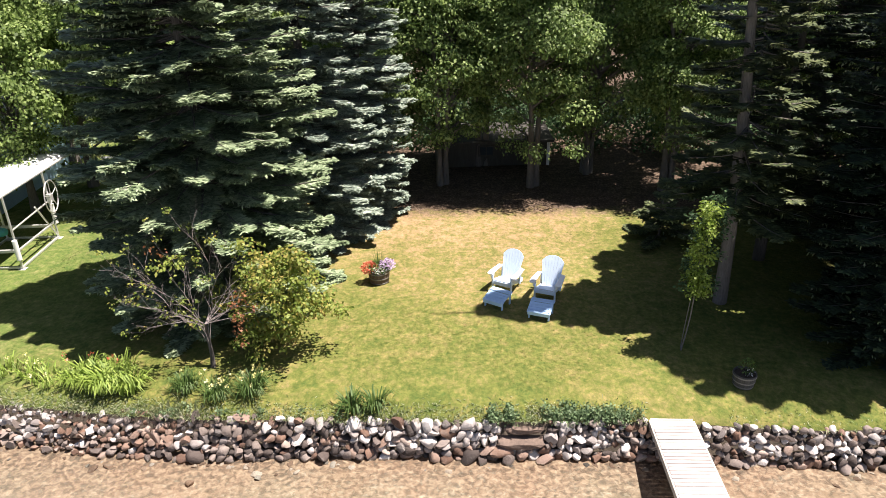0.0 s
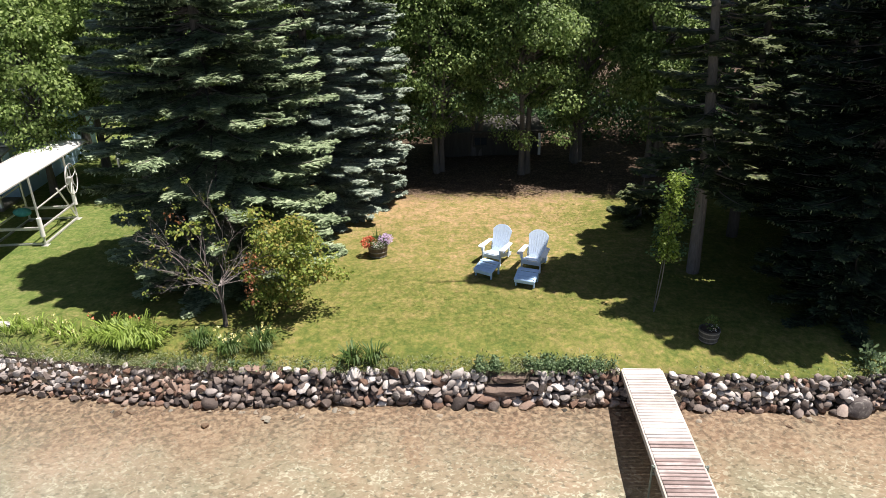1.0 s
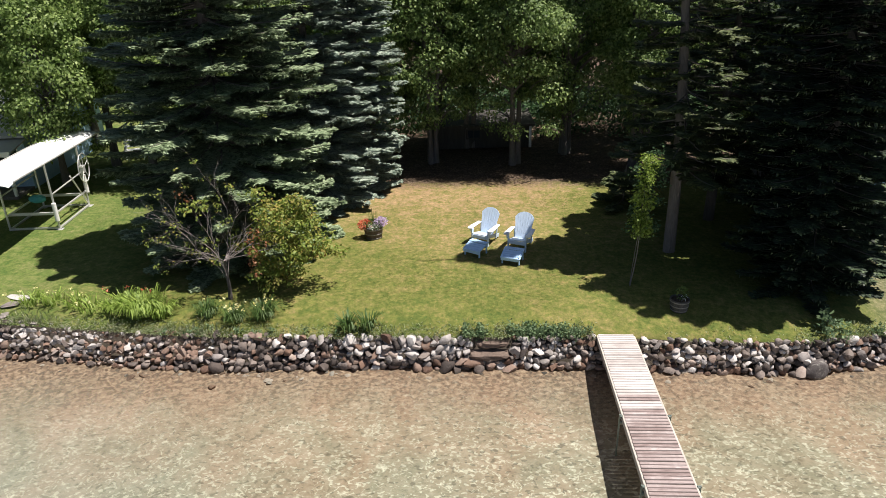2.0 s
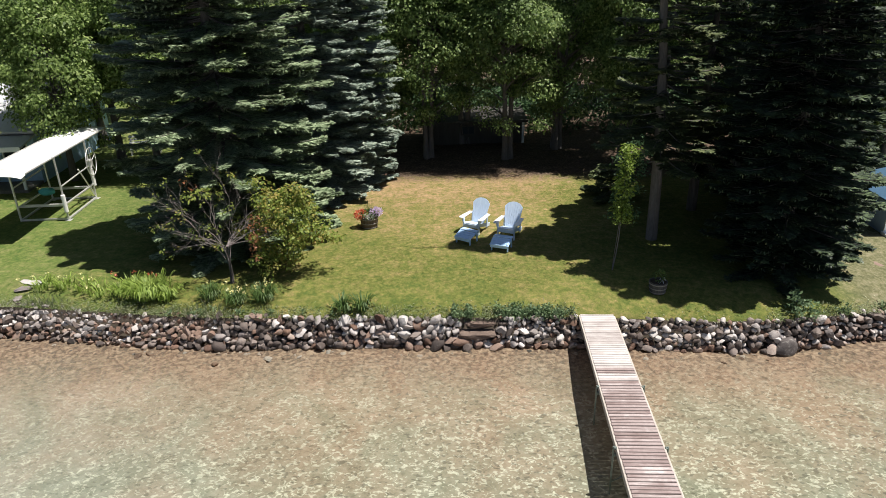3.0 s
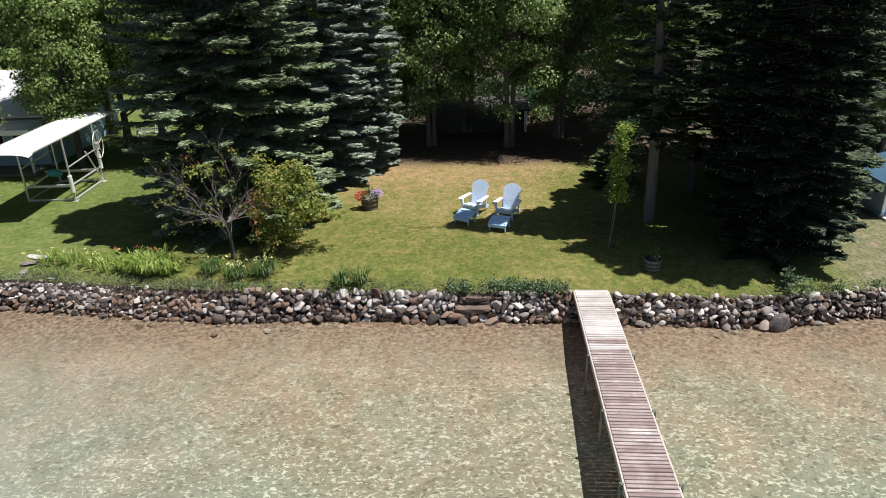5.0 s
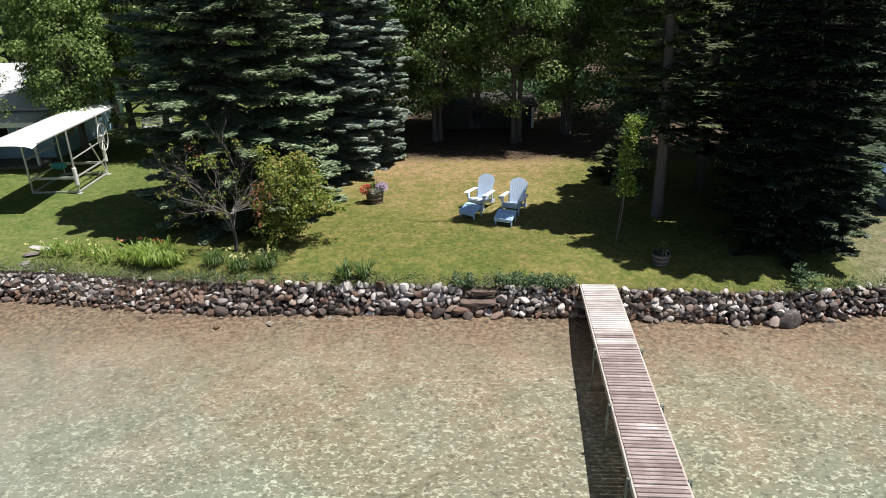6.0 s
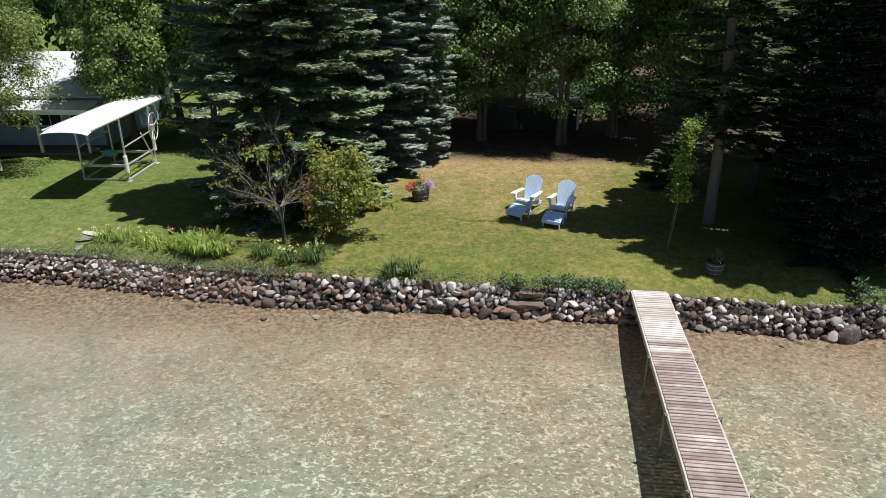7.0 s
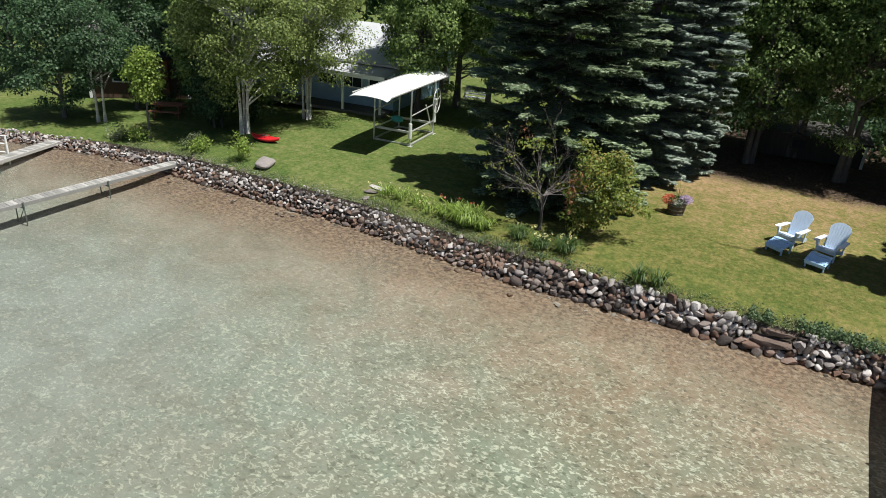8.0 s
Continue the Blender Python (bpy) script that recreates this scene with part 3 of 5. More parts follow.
# ---------------------------------------------------------------- trees
def spruce(name, height, radius, needles, seed, at, skirt=0.5, power=1.35, step=0.5, per=11, label="", fine=1.0, gap=0.0, bark=None, girth=0.013, hem=0.74, fuller=0.0):
    """A spruce of drooping tiers: each bough a flat feather of needled twigs."""
    r = np.random.default_rng(seed)
    turn, brim = r.uniform(0, 360), 0.26 if fuller else 0.12
    thing = empty(name, pose(*at, 0, 0, turn))
    tagged(thing, label, "tree")
    lean = r.normal(0, 0.004, 2)
    zs = np.linspace(0, height * 0.93, 9)
    tubes("trunk", [(np.stack([lean[0] * zs * zs, lean[1] * zs * zs, zs - 0.05], 1), np.linspace(girth * height + 0.02, 0.02, 9), 9)], bark or BARK, thing)
    base, axis, size = [], [], []
    boughs = []
    z = skirt
    while z < height - 0.3:
        h = z / height
        reach = radius * (1 - h ** power) + 0.12
        n = max(5, int(per * (0.55 + 0.45 * (1 - h)) + r.integers(-1, 2)))
        a0 = r.uniform(0, 6.28)
        for i in range(n):
            if r.uniform() < gap:
                continue
            a = a0 + 6.283 * (i + r.uniform(-0.33, 0.33)) / n
            ln = reach * r.uniform(0.70, 1.08)
            if h < brim:
                foot = hem + fuller * math.cos(a + radians(turn + 30))
                ln *= foot + (1 - foot) * h / brim
            zz = z + r.uniform(-0.6, 0.6) * step
            flat = np.array((math.cos(a), math.sin(a), 0.0))
            droop = np.interp(h, [0, 0.5, 1], [0.30, 0.20, -0.2]) + r.normal(0, 0.06)
            curl = np.interp(h, [0, 0.6, 1], [0.20, 0.16, 0.1])
            s = np.linspace(0, 1, 7)
            line = np.outer(s * ln, flat) + np.array((0, 0, zz)) + np.outer(ln * (-droop * s + curl * s * s), (0, 0, 1.0))
            line[:, 2] = np.maximum(line[:, 2], 0.07)
            boughs.append((line, np.linspace(0.012 + 0.012 * ln, 0.006, 7), 4))
            k = max(7, int(ln * 14 * fine * (1.0 if z < 10.5 else 0.55)))
            t = np.sort(r.uniform(0.0, 1.0, k) ** 0.72 * 0.86 + 0.14)
            tilt = r.normal(0, 0.10)
            for side in (-1, 1):
                tt = np.clip(t + r.normal(0, 0.02, k), 0, 1)
                p = np.stack([np.interp(tt, s, line[:, c]) for c in range(3)], 1)
                ang = r.normal(0.95, 0.2, k) * side * (1 - 0.5 * tt)
                ca, sa = np.cos(ang), np.sin(ang)
                d = np.stack([flat[0] * ca - flat[1] * sa, flat[0] * sa + flat[1] * ca, r.normal(-0.10, 0.10, k) + 0.10 * tt + tilt * side], 1)
                l = (0.15 + 0.27 * ln * (1 - tt) ** 0.55) * r.uniform(0.7, 1.1, k)
                base.append(p)
                axis.append(unit(d))
                size.append(np.minimum(l, 0.78) + 0.05)
        z += step * (1 - 0.45 * h) * r.uniform(0.85, 1.15)
    p, d, l = np.concatenate(base), np.concatenate(axis), np.concatenate(size)[:, None]
    m = len(p)
    up = np.array((0, 0, 1.0))
    across = unit(np.cross(d, up) + r.normal(0, 0.13, (m, 3)))
    rise = unit(np.cross(across, d))
    w = 0.036 + 0.030 * l
    quads = [np.stack([p - across * w * 0.5, p + d * l * 0.6 + across * w * -1.0 - rise * 0.02, p + d * l, p + d * l * 0.6 + across * w - rise * 0.02], 1)]
    # side shoots
    for f in (0.18, 0.42, 0.68):
        for s in (-1, 1):
            b = p + d * l * (f + r.uniform(-0.08, 0.08, (m, 1)))
            sd = unit(d * 0.75 + across * s * r.uniform(0.6, 1.1, (m, 1)) + rise * r.uniform(-0.35, 0.15, (m, 1)))
            sl = np.minimum((0.12 + 0.30 * l) * (1.05 - f) * r.uniform(0.7, 1.2, (m, 1)), 0.19) + 0.035
            sw = unit(np.cross(sd, rise)) * (0.021 + 0.11 * sl)
            quads.append(np.stack([b, b + sd * sl * 0.55 + sw, b + sd * sl, b + sd * sl * 0.55 - sw], 1))
    # pendent shoots under the twigs
    b = p + d * l * r.uniform(0.15, 0.8, (m, 1))
    hang = unit(np.array((0, 0, -1.0)) + d * 0.45 + r.normal(0, 0.22, (m, 3))) * r.uniform(0.06, 0.15, (m, 1))
    sw = unit(np.cross(hang, r.normal(0, 1, (m, 3)))) * 0.02
    quads.append(np.stack([b, b + hang * 0.5 + sw, b + hang, b + hang * 0.5 - sw], 1))
    soup("crown", np.concatenate(quads), needles, thing)
    tagged(tubes("branchwork", boughs, bark or BARK, thing), kind="stuff")
    return thing


def broadleaf(name, height, spread, seed, leaves, bark, at, clear=2.0, clumps=170, per=85, leaf=0.17, trunks=1, label="", lean=0.0, flat=1.0, tr=0.011, taper=(0.95, 1.1, 0.95, 0.65)):
    """A broad-leaved tree: trunk or trunks, limbs to each main clump, and leaves in uneven clumps with gaps."""
    r = np.random.default_rng(seed)
    thing = empty(name, pose(*at))
    tagged(thing, label, "tree")
    stems, limbs, tips = [], [], []
    for k in range(trunks):
        a = 6.28 * k / trunks + r.uniform(0, 1)
        foot = np.array((math.cos(a), math.sin(a), 0)) * (0.16 if trunks > 1 else 0)
        tilt = np.array((math.cos(a), math.sin(a), 0)) * ((0.09 if trunks > 1 else 0.02) + lean)
        s = np.linspace(0, 1, 9)
        line = foot + np.outer(s * height * 0.86, (0, 0, 1)) + np.outer(s * s * height * 0.86, tilt) + r.normal(0, 0.02, (9, 3)) * s[:, None] * height * 0.25
        line[0, 2] = -0.08
        rad = height * tr / math.sqrt(trunks) * 1.3 * (1 - 0.9 * s) + 0.012
        rad[0] *= 1.45
        stems.append((line, rad, 9))
        tips.append(line)
    centres, outs = [], []
    mid_h, half = (height + clear) / 2, (height - clear) / 2
    lobes = r.normal(0, 1, (7, 3))
    lobes = unit(lobes)
    while len(centres) < clumps:
        v = unit(r.normal(0, 1, 3))
        bulge = 0.78 + 0.34 * max(0, float(np.max(lobes @ v))) ** 6 - 0.14 * r.uniform()
        q = bulge * r.uniform(0.35, 1.0) ** 0.45
        c = np.array((v[0] * spread * q, v[1] * spread * q, mid_h + v[2] * half * q * flat))
        h = (c[2] - clear) / (height - clear)
        if h < 0:
            continue
        c[:2] *= np.interp(h, [0, 0.2, 0.6, 1], taper)
        c[2] = max(clear + 0.2, c[2] + r.normal(0, 0.07 * height))
        centres.append(c)
        outs.append(v)
    centres, outs = np.array(centres), np.array(outs)
    for i in range(0, clumps, 3):
        line = tips[i % trunks]
        c = centres[i]
        h0 = max(clear * 0.7, c[2] - 0.45 * math.hypot(c[0], c[1]) - 0.3)
        s0 = np.array([np.interp(min(h0, line[-1, 2]), line[:, 2], line[:, k]) for k in range(3)])
        m1 = s0 * 0.5 + c * 0.5 + np.array((0, 0, 0.12)) + r.normal(0, 0.08, 3)
        limbs.append(([s0, m1, c], [0.035 + 0.002 * height, 0.022, 0.006], 5))
    tubes("trunk", stems, bark, thing)
    tagged(tubes("branchwork", limbs, bark, thing), kind="stuff")
    rad = (0.16 + 0.045 * spread) * r.uniform(0.7, 1.5, clumps)
    way = unit(r.normal(0, 1, (clumps * per, 3)) + np.array((0, 0, 0.25)))
    at_ = np.repeat(centres, per, 0) + way * (np.repeat(rad, per) * r.uniform(0.25, 1.0, clumps * per) ** 0.5)[:, None] * np.array((1.25, 1.25, 0.75)) * 1.6
    out = np.repeat(outs, per, 0) * 0.7 + way * 0.5 + np.array((0, 0, -0.35))
    face = way * 0.7 + np.repeat(outs, per, 0) * np.array((0.5, 0.5, 0.2)) + np.array((0, 0, 0.5))
    soup("crown", leaf_quads(at_, out, leaf, leaf * 0.72, r, face), leaves, thing)
    return thing


def z_at(x, y):
    return float(turf(x, y))


spruce("spruce", 16.0, 3.75, SPRUCE, 23, (-6.95, 13.85, 1.05), 0.35, 1.65, 0.50, 18, "tall dense green spruce with tiered drooping boughs on the lawn", 1.0, hem=0.74, fuller=0.13)
spruce("blue_spruce", 15.5, 2.25, BLUE_SPRUCE, 12, (-4.9, 17.7, 1.05), 0.3, 1.7, 0.44, 13, "tall blue-green spruce with silvery boughs, close beside another", 1.0)
spruce("blue_spruce", 15.0, 1.65, BLUE_SPRUCE, 13, (-3.45, 19.6, 1.05), 0.3, 1.9, 0.40, 12, "slender silvery blue spruce at the back of the lawn", 1.0)
spruce("spruce", 13.6, 1.98, SHADED_FIR, 44, (10.1, 10.8, 1.05), 0.5, 4.0, 0.42, 16, "very dark tall spruce by the shore, shaded on the lake side", 0.68, bark=BARK_DARK)
spruce("fir", 17.4, 3.3, FIR, 15, (7.0, 13.15, 1.05), 2.8, 0.6, 0.50, 10, "tall thin fir with a bare grey trunk and ragged boughs", 0.8, 0.26, BARK, 0.0098)
spruce("fir", 12.8, 2.7, SHADED_FIR, 16, (9.1, 15.9, 1.05), 2.3, 1.7, 0.62, 11, "tall dark fir in the shade behind the shore spruce", 0.6, 0.12, BARK_DARK)
spruce("fir", 16.0, 3.2, SHADED_FIR, 17, (12.6, 17.5, 1.05), 0.6, 1.9, 0.75, 11, "tall dark fir in the shade at the edge of the wood", 0.5, 0.05, BARK_DARK)
# unseen fir, added to block the sun from strips of lawn
spruce("fir", 13.0, 2.1, SHADED_FIR, 19, (12.2, 13.5, 1.05), 0.6, 1.9, 0.7, 11, "tall dark fir added unseen behind the shore spruce to shade the lawn", 0.55, 0.05, BARK_DARK)
spruce("young_fir", 1.7, 1.4, FIR, 18, (6.5, 17.6, 1.05), 0.4, 1.2, 0.34, 8, "low young fir with spreading boughs in the shade", 1.1)

# the wood behind the lawn
backs = [(-0.9, 23.3, 11.5, 3.0, 1.5), (2.8, 22.9, 12.0, 3.0, 1.8), (5.2, 24.6, 12.5, 3.0, 1.5), (8.0, 22.4, 12.5, 2.4, 2.0), (12.4, 20.6, 13.0, 3.0, 1.2), (0.8, 25.8, 13.5, 3.2, 2.0), (15.5, 21.0, 13.0, 3.6, 1.2), (9.5, 27.0, 13.0, 3.4, 0.8), (-4.0, 25.5, 13.0, 3.2, 0.8)]
for i, (x, y, h, s, c) in enumerate(backs):
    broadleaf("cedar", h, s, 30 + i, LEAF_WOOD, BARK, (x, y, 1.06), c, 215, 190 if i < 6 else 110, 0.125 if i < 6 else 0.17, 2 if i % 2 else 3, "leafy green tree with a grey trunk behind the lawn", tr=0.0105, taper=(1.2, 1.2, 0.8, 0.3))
lefts = [(-10.6, 21.8, 10.5, 2.9, 1.6), (-13.2, 22.0, 10.5, 2.8, 1.9), (-15.6, 23.4, 11.5, 3.2, 2.1), (-16.3, 20.4, 9.5, 2.7, 1.6), (-8.3, 24.0, 12.5, 3.2, 1.6), (-18.0, 26.5, 12.0, 3.0, 2.0), (-24.5, 22.5, 12.0, 3.6, 1.6)]
for i, (x, y, h, s, c) in enumerate(lefts):
    broadleaf("tree", h, s, 50 + i, LEAF, BARK, (x, y, 1.06), c, 175, 140, 0.14, 1, "leafy green tree on a thin trunk behind the boat lift", taper=(1.1, 1.2, 0.85, 0.4))
broadleaf("birch", 9.4, 3.2, 60, LEAF_BRIGHT, BARK_PALE, (-20.3, 12.4, 1.06), 1.5, 210, 200, 0.105, 3, "sunlit birch clump with pale leaning trunks on the lawn", tr=0.0085)
broadleaf("birch", 9.0, 3.0, 61, LEAF_BRIGHT, BARK_PALE, (-19.85, 16.1, 1.06), 1.8, 205, 180, 0.105, 4, "sunlit birch clump with thin pale trunks before the house", tr=0.006)
broadleaf("young_maple", 3.6, 0.58, 62, LEAF_LIME, BARK, (-23.3, 10.0, z_at(-23.3, 10.0)), 1.6, 60, 80, 0.12, 1, "small bright green tree near the stony shore")
broadleaf("willow", 6.2, 2.2, 63, LEAF_DARK, BARK, (-29.6, 10.6, z_at(-29.6, 10.6)), 0.5, 105, 130, 0.13, 1, "dark spreading tree shading the shore beyond the docks")
broadleaf("birch", 5.2, 1.9, 64, LEAF_DARK, BARK_PALE, (-27.6, 11.0, z_at(-27.6, 11.0)), 1.5, 75, 120, 0.12, 2, "grey-green birch with two white leaning trunks")
fars = [(-38.0, 20.5, 12.5, 3.8), (-26.8, 17.5, 10.5, 3.2), (-44.0, 18.5, 11.5, 3.8), (-23.8, 14.2, 6.0, 2.0), (-32.0, 19.5, 12.5, 3.8)]
for i, (x, y, h, s) in enumerate(fars):
    broadleaf("tree", h, s, 70 + i, LEAF_DARK if i != 3 else LEAF, BARK, (x, y, z_at(x, y)), 1.0, 140, 110, 0.19, 1, "dark green tree beyond the neighbouring lawn")


broadleaf("tree", 4.2, 1.0, 79, LEAF_DARK, BARK, (-22.3, 12.9, z_at(-22.3, 12.9)), 0.2, 70, 130, 0.11, 2, "bushy little tree hanging low beside the birch clump")
broadleaf("tree", 11.0, 2.9, 78, LEAF_BRIGHT, BARK, (17.6, 19.2, 1.06), 0.3, 240, 110, 0.15, 2, "sunlit yellow-green tree behind the blue shed")


broadleaf("tree", 9.5, 3.0, 75, LEAF_DARK, BARK, (-37.5, 13.5, z_at(-37.5, 13.5)), 0.8, 130, 110, 0.17, 1, "tall dark green tree far along the shore")
broadleaf("tree", 6.4, 1.35, 76, LEAF_DARK, BARK, (-28.5, 13.8, z_at(-28.5, 13.8)), 0.9, 80, 120, 0.13, 1, "dark green tree before the brown cabin", taper=(0.8, 1.1, 1.0, 0.5))
broadleaf("tree", 6.6, 1.05, 77, LEAF_DARK, BARK, (-26.0, 15.4, z_at(-26.0, 15.4)), 0.6, 80, 120, 0.13, 1, "slim dark green tree beside the brown cabin", taper=(0.8, 1.1, 1.0, 0.5))


def far_woods():
    """Crowns of the wood that closes the view behind the houses."""
    r = np.random.default_rng(90)
    at, out = [], []
    for i in range(150):
        x = -95 + 190 * (i + r.uniform(0, 1)) / 150
        y = r.uniform(29, 44) + (3 if x > -12 else 6)
        if x < -40:
            y -= (-40 - x) * 0.55
        h, s = r.uniform(10, 17), r.uniform(2.4, 3.8)
        n = 420
        v = unit(r.normal(0, 1, (n, 3)))
        q = r.uniform(0.3, 1, (n, 1)) ** 0.4 * (0.8 + 0.3 * np.sin(v[:, :1] * 5 + i) * np.cos(v[:, 2:] * 4))
        at.append(np.array((x, y, 1 + h * 0.55)) + v * q * np.array((s, s, h * 0.5)))
        out.append(v)
    polys = leaf_quads(np.concatenate(at), np.concatenate(out), 0.70, 0.54, r, np.concatenate(out) + np.array((0, 0, 0.5)))
    return tagged(soup("far_woods", polys, LEAF_DARK), "dark green wood closing the view behind the lots", "woods", kind="stuff")


far_woods()


def undergrowth():
    """Low leafy scrub on the floor of the wood, between the trunks and the far crowns."""
    r = np.random.default_rng(91)
    n = 420
    x = r.uniform(-9, 20, n)
    y = r.uniform(27.6, 32, n)
    x[:130], y[:130] = r.uniform(13, 24, 130), r.uniform(20.5, 24, 130)
    c = np.stack([x, y, 1.0 + r.uniform(0.1, 2.4, n)], 1)
    p = np.repeat(c, 60, 0) + r.normal(0, 0.42, (n * 60, 3))
    p[:, 2] = np.maximum(p[:, 2], 1.0)
    return tagged(soup("undergrowth", leaf_quads(p, r.normal(0, 1, p.shape), 0.22, 0.15, r), LEAF_DARK), "low dark scrub between the trunks of the wood", "scrub", kind="stuff")


undergrowth()


def rowan():
    """The half-bare small tree before the spruce: grey twigs to one side, a low mass of turning leaves on the other."""
    r = np.random.default_rng(5)
    thing = empty("rowan_tree", pose(-5.95, 10.0, 1.02))
    tagged(thing, "small half-bare tree with grey twigs and yellow and red turning leaves", "tree")
    trunk = np.array([(0, 0, -0.05), (0.02, 0.02, 0.4), (0.0, 0.03, 0.8), (-0.02, 0.05, 1.2)])
    tubes("trunk", [(trunk, (0.075, 0.052, 0.045, 0.03), 8)], BARK_DARK, thing)
    twigs, ends = [], []

    def grow(p0, p1, rad, level):
        n = (7, 5, 4, 3)[level]
        span = float(np.linalg.norm(p1 - p0))
        s = np.linspace(0, 1, n)[:, None]
        sag = r.normal(0, 0.09, 3) * span + np.array((0, 0, (0.05 if level == 0 else 0.03) * span))
        line = p0 * (1 - s) + p1 * s + 4 * s * (1 - s) * sag + r.normal(0, 0.018 * span, (n, 3)) * np.sin(s * 3.1)
        twigs.append((line, np.linspace(rad, rad * 0.42, n), (6, 5, 4, 3)[level]))
        ends.append(line[-1])
        if level == 3:
            return
        for f in np.linspace(0.3, 0.97, (8, 4, 3)[level]):
            f = f + r.normal(0, 0.04)
            q = np.array([np.interp(f, s[:, 0], line[:, k]) for k in range(3)])
            way = unit(unit(p1 - p0) + r.normal(0, 0.55, 3) + np.array((0, 0, 0.12)))
            grow(q, q + way * span * r.uniform(0.22, 0.42), rad * (1 - 0.5 * f) * 0.55, level + 1)

    trunk_top = trunk[3]
    bare = [(-1.75, -0.2, 2.5), (-1.6, -0.3, 1.95), (-1.65, 0.3, 1.5), (-1.35, -0.35, 1.2), (-1.2, 0.1, 2.85), (-0.6, 0.1, 2.9), (-0.25, 0.2, 3.7), (0.65, -0.1, 2.7), (-1.0, -0.4, 1.7), (-0.35, -0.3, 2.4)]
    for tip in bare:
        grow(trunk[1] + (trunk_top - trunk[1]) * r.uniform(0.15, 1.0), np.array(tip) * r.uniform(0.94, 1.04), 0.0105, 0)
    for k in range(7):
        a = r.uniform(-0.7, 1.3)
        grow(trunk_top, np.array((1.5 * math.cos(a), 0.8 * math.sin(a), r.uniform(1.5, 2.6))), 0.014, 1)
    tagged(tubes("branchwork", twigs, TWIG, thing, "bare grey branches"), kind="stuff")

    def clumps(name, centres, per, size, leaf, material, label):
        c = np.asarray(centres, float)
        v = unit(r.normal(0, 1, (len(c) * per, 3)) + np.array((0, 0, 0.3)))
        p = np.repeat(c, per, 0) + v * size * r.uniform(0.2, 1, (len(c) * per, 1)) ** 0.6 * np.array((1.2, 1.2, 0.8))
        soup(name, leaf_quads(p, v * 0.6 + np.array((0, 0, -0.5)), leaf, leaf * 0.66, r, v + np.array((0, 0, 0.6))), material, thing, label)

    mass = []
    while len(mass) < 176:
        v = unit(r.normal(0, 1, 3))
        c = np.array((1.6, 0.6, 1.68)) + v * np.array((1.62, 1.0, 1.75)) * r.uniform(0.5, 1.0) * (0.84 + 0.28 * math.sin(4 * v[0] + 5 * v[2]))
        if c[2] > 0.3 and c[0] > 0.05 + 0.5 * max(0.0, c[2] - 1.7) and c[2] < 3.55 - 0.5 * abs(c[0] - 1.95):
            mass.append(c)
    few = [np.array((r.uniform(-1.35, 0.0), r.uniform(-0.35, 0.15), r.uniform(2.45, 3.0))) for _ in range(3)]
    few += [e for e in ends if -0.3 < e[0] < 0.6 and e[2] < 1.5][:8]
    clumps("crown", [c for i, c in enumerate(mass) if i % 4 != 3] + few, 36, 0.19, 0.10, LEAF_AUTUMN, "yellow-green turning leaves")
    clumps("yellow_foliage", mass[3::4], 32, 0.20, 0.10, LEAF_YELLOW, "yellow and orange turning leaves")
    bits = [ends[i] for i in r.permutation(len(ends)) if ends[i][0] < 0.5][:95]
    clumps("last_leaves", bits, 6, 0.07, 0.075, LEAF_AUTUMN, "few leaves left on the bare twigs")
    red = [np.array((1.1, -0.62, 1.8)) + r.normal(0, 1, 3) * np.array((0.12, 0.06, 0.32)) for _ in range(14)]
    red += [np.array((-0.75, 0.0, 2.9)) + r.normal(0, 0.14, 3) for _ in range(2)]
    clumps("red_foliage", red, 11, 0.13, 0.075, LEAF_RED, "red leaves")


rowan()


def slender_tree():
    r = np.random.default_rng(6)
    thing = empty("young_poplar", pose(5.25, 10.7, 1.06) @ Matrix.Scale(0.95, 4))
    tagged(thing, "slender young tree with a thin pale stem and lime leaves", "tree")
    s = np.linspace(0, 1, 8)
    line = np.stack([0.28 * s + 0.05 * np.sin(s * 6), 0.02 * s, 3.9 * s - 0.03], 1)
    tubes("trunk", [(line, np.linspace(0.020, 0.006, 8), 6)], BARK, thing)
    at, out, limbs = [], [], []
    for i in range(46):
        f = r.uniform(0.42, 1.0)
        p = np.array([np.interp(f, s, line[:, k]) for k in range(3)])
        a = r.uniform(0, 6.28)
        d = np.array((math.cos(a), math.sin(a), 0.8))
        ln = r.uniform(0.05, 0.27) * (1.25 - 0.75 * f)
        q = p + d * ln
        limbs.append(([p, (p + q) / 2, q], [0.008, 0.006, 0.003], 4))
        at.append(q + r.normal(0, 0.085, (44, 3)))
        out.append(np.repeat((d * (1, 1, -0.4))[None], 44, 0))
    stem = np.stack([0.03 + 0.59 * s * s + 0.04 * np.sin(s * 5), 0.12 + 0.25 * s, 3.85 * s - 0.03], 1)
    limbs.append((stem, np.linspace(0.014, 0.006, 8), 5))
    dark, dark_out = [], []
    for i in range(44):
        f = r.uniform(0.45, 1.0)
        p = np.array([np.interp(f, s, stem[:, k]) for k in range(3)])
        d = np.array((r.normal(0, 0.7), r.normal(0, 0.7), 0.6))
        dark.append(p + d * r.uniform(0.08, 0.34) + r.normal(0, 0.08, (40, 3)))
        dark_out.append(np.repeat((d * (1, 1, -0.4))[None], 40, 0))
    tagged(tubes("branchwork", limbs, BARK, thing), kind="stuff")
    # darker leaves put the shade of the crown's right side into colour
    soup("rear_crown", leaf_quads(np.concatenate(dark), np.concatenate(dark_out), 0.085, 0.06, r), LEAF_DARK, thing, "darker green leaves of the second stem, coloured for the crown's shaded side")
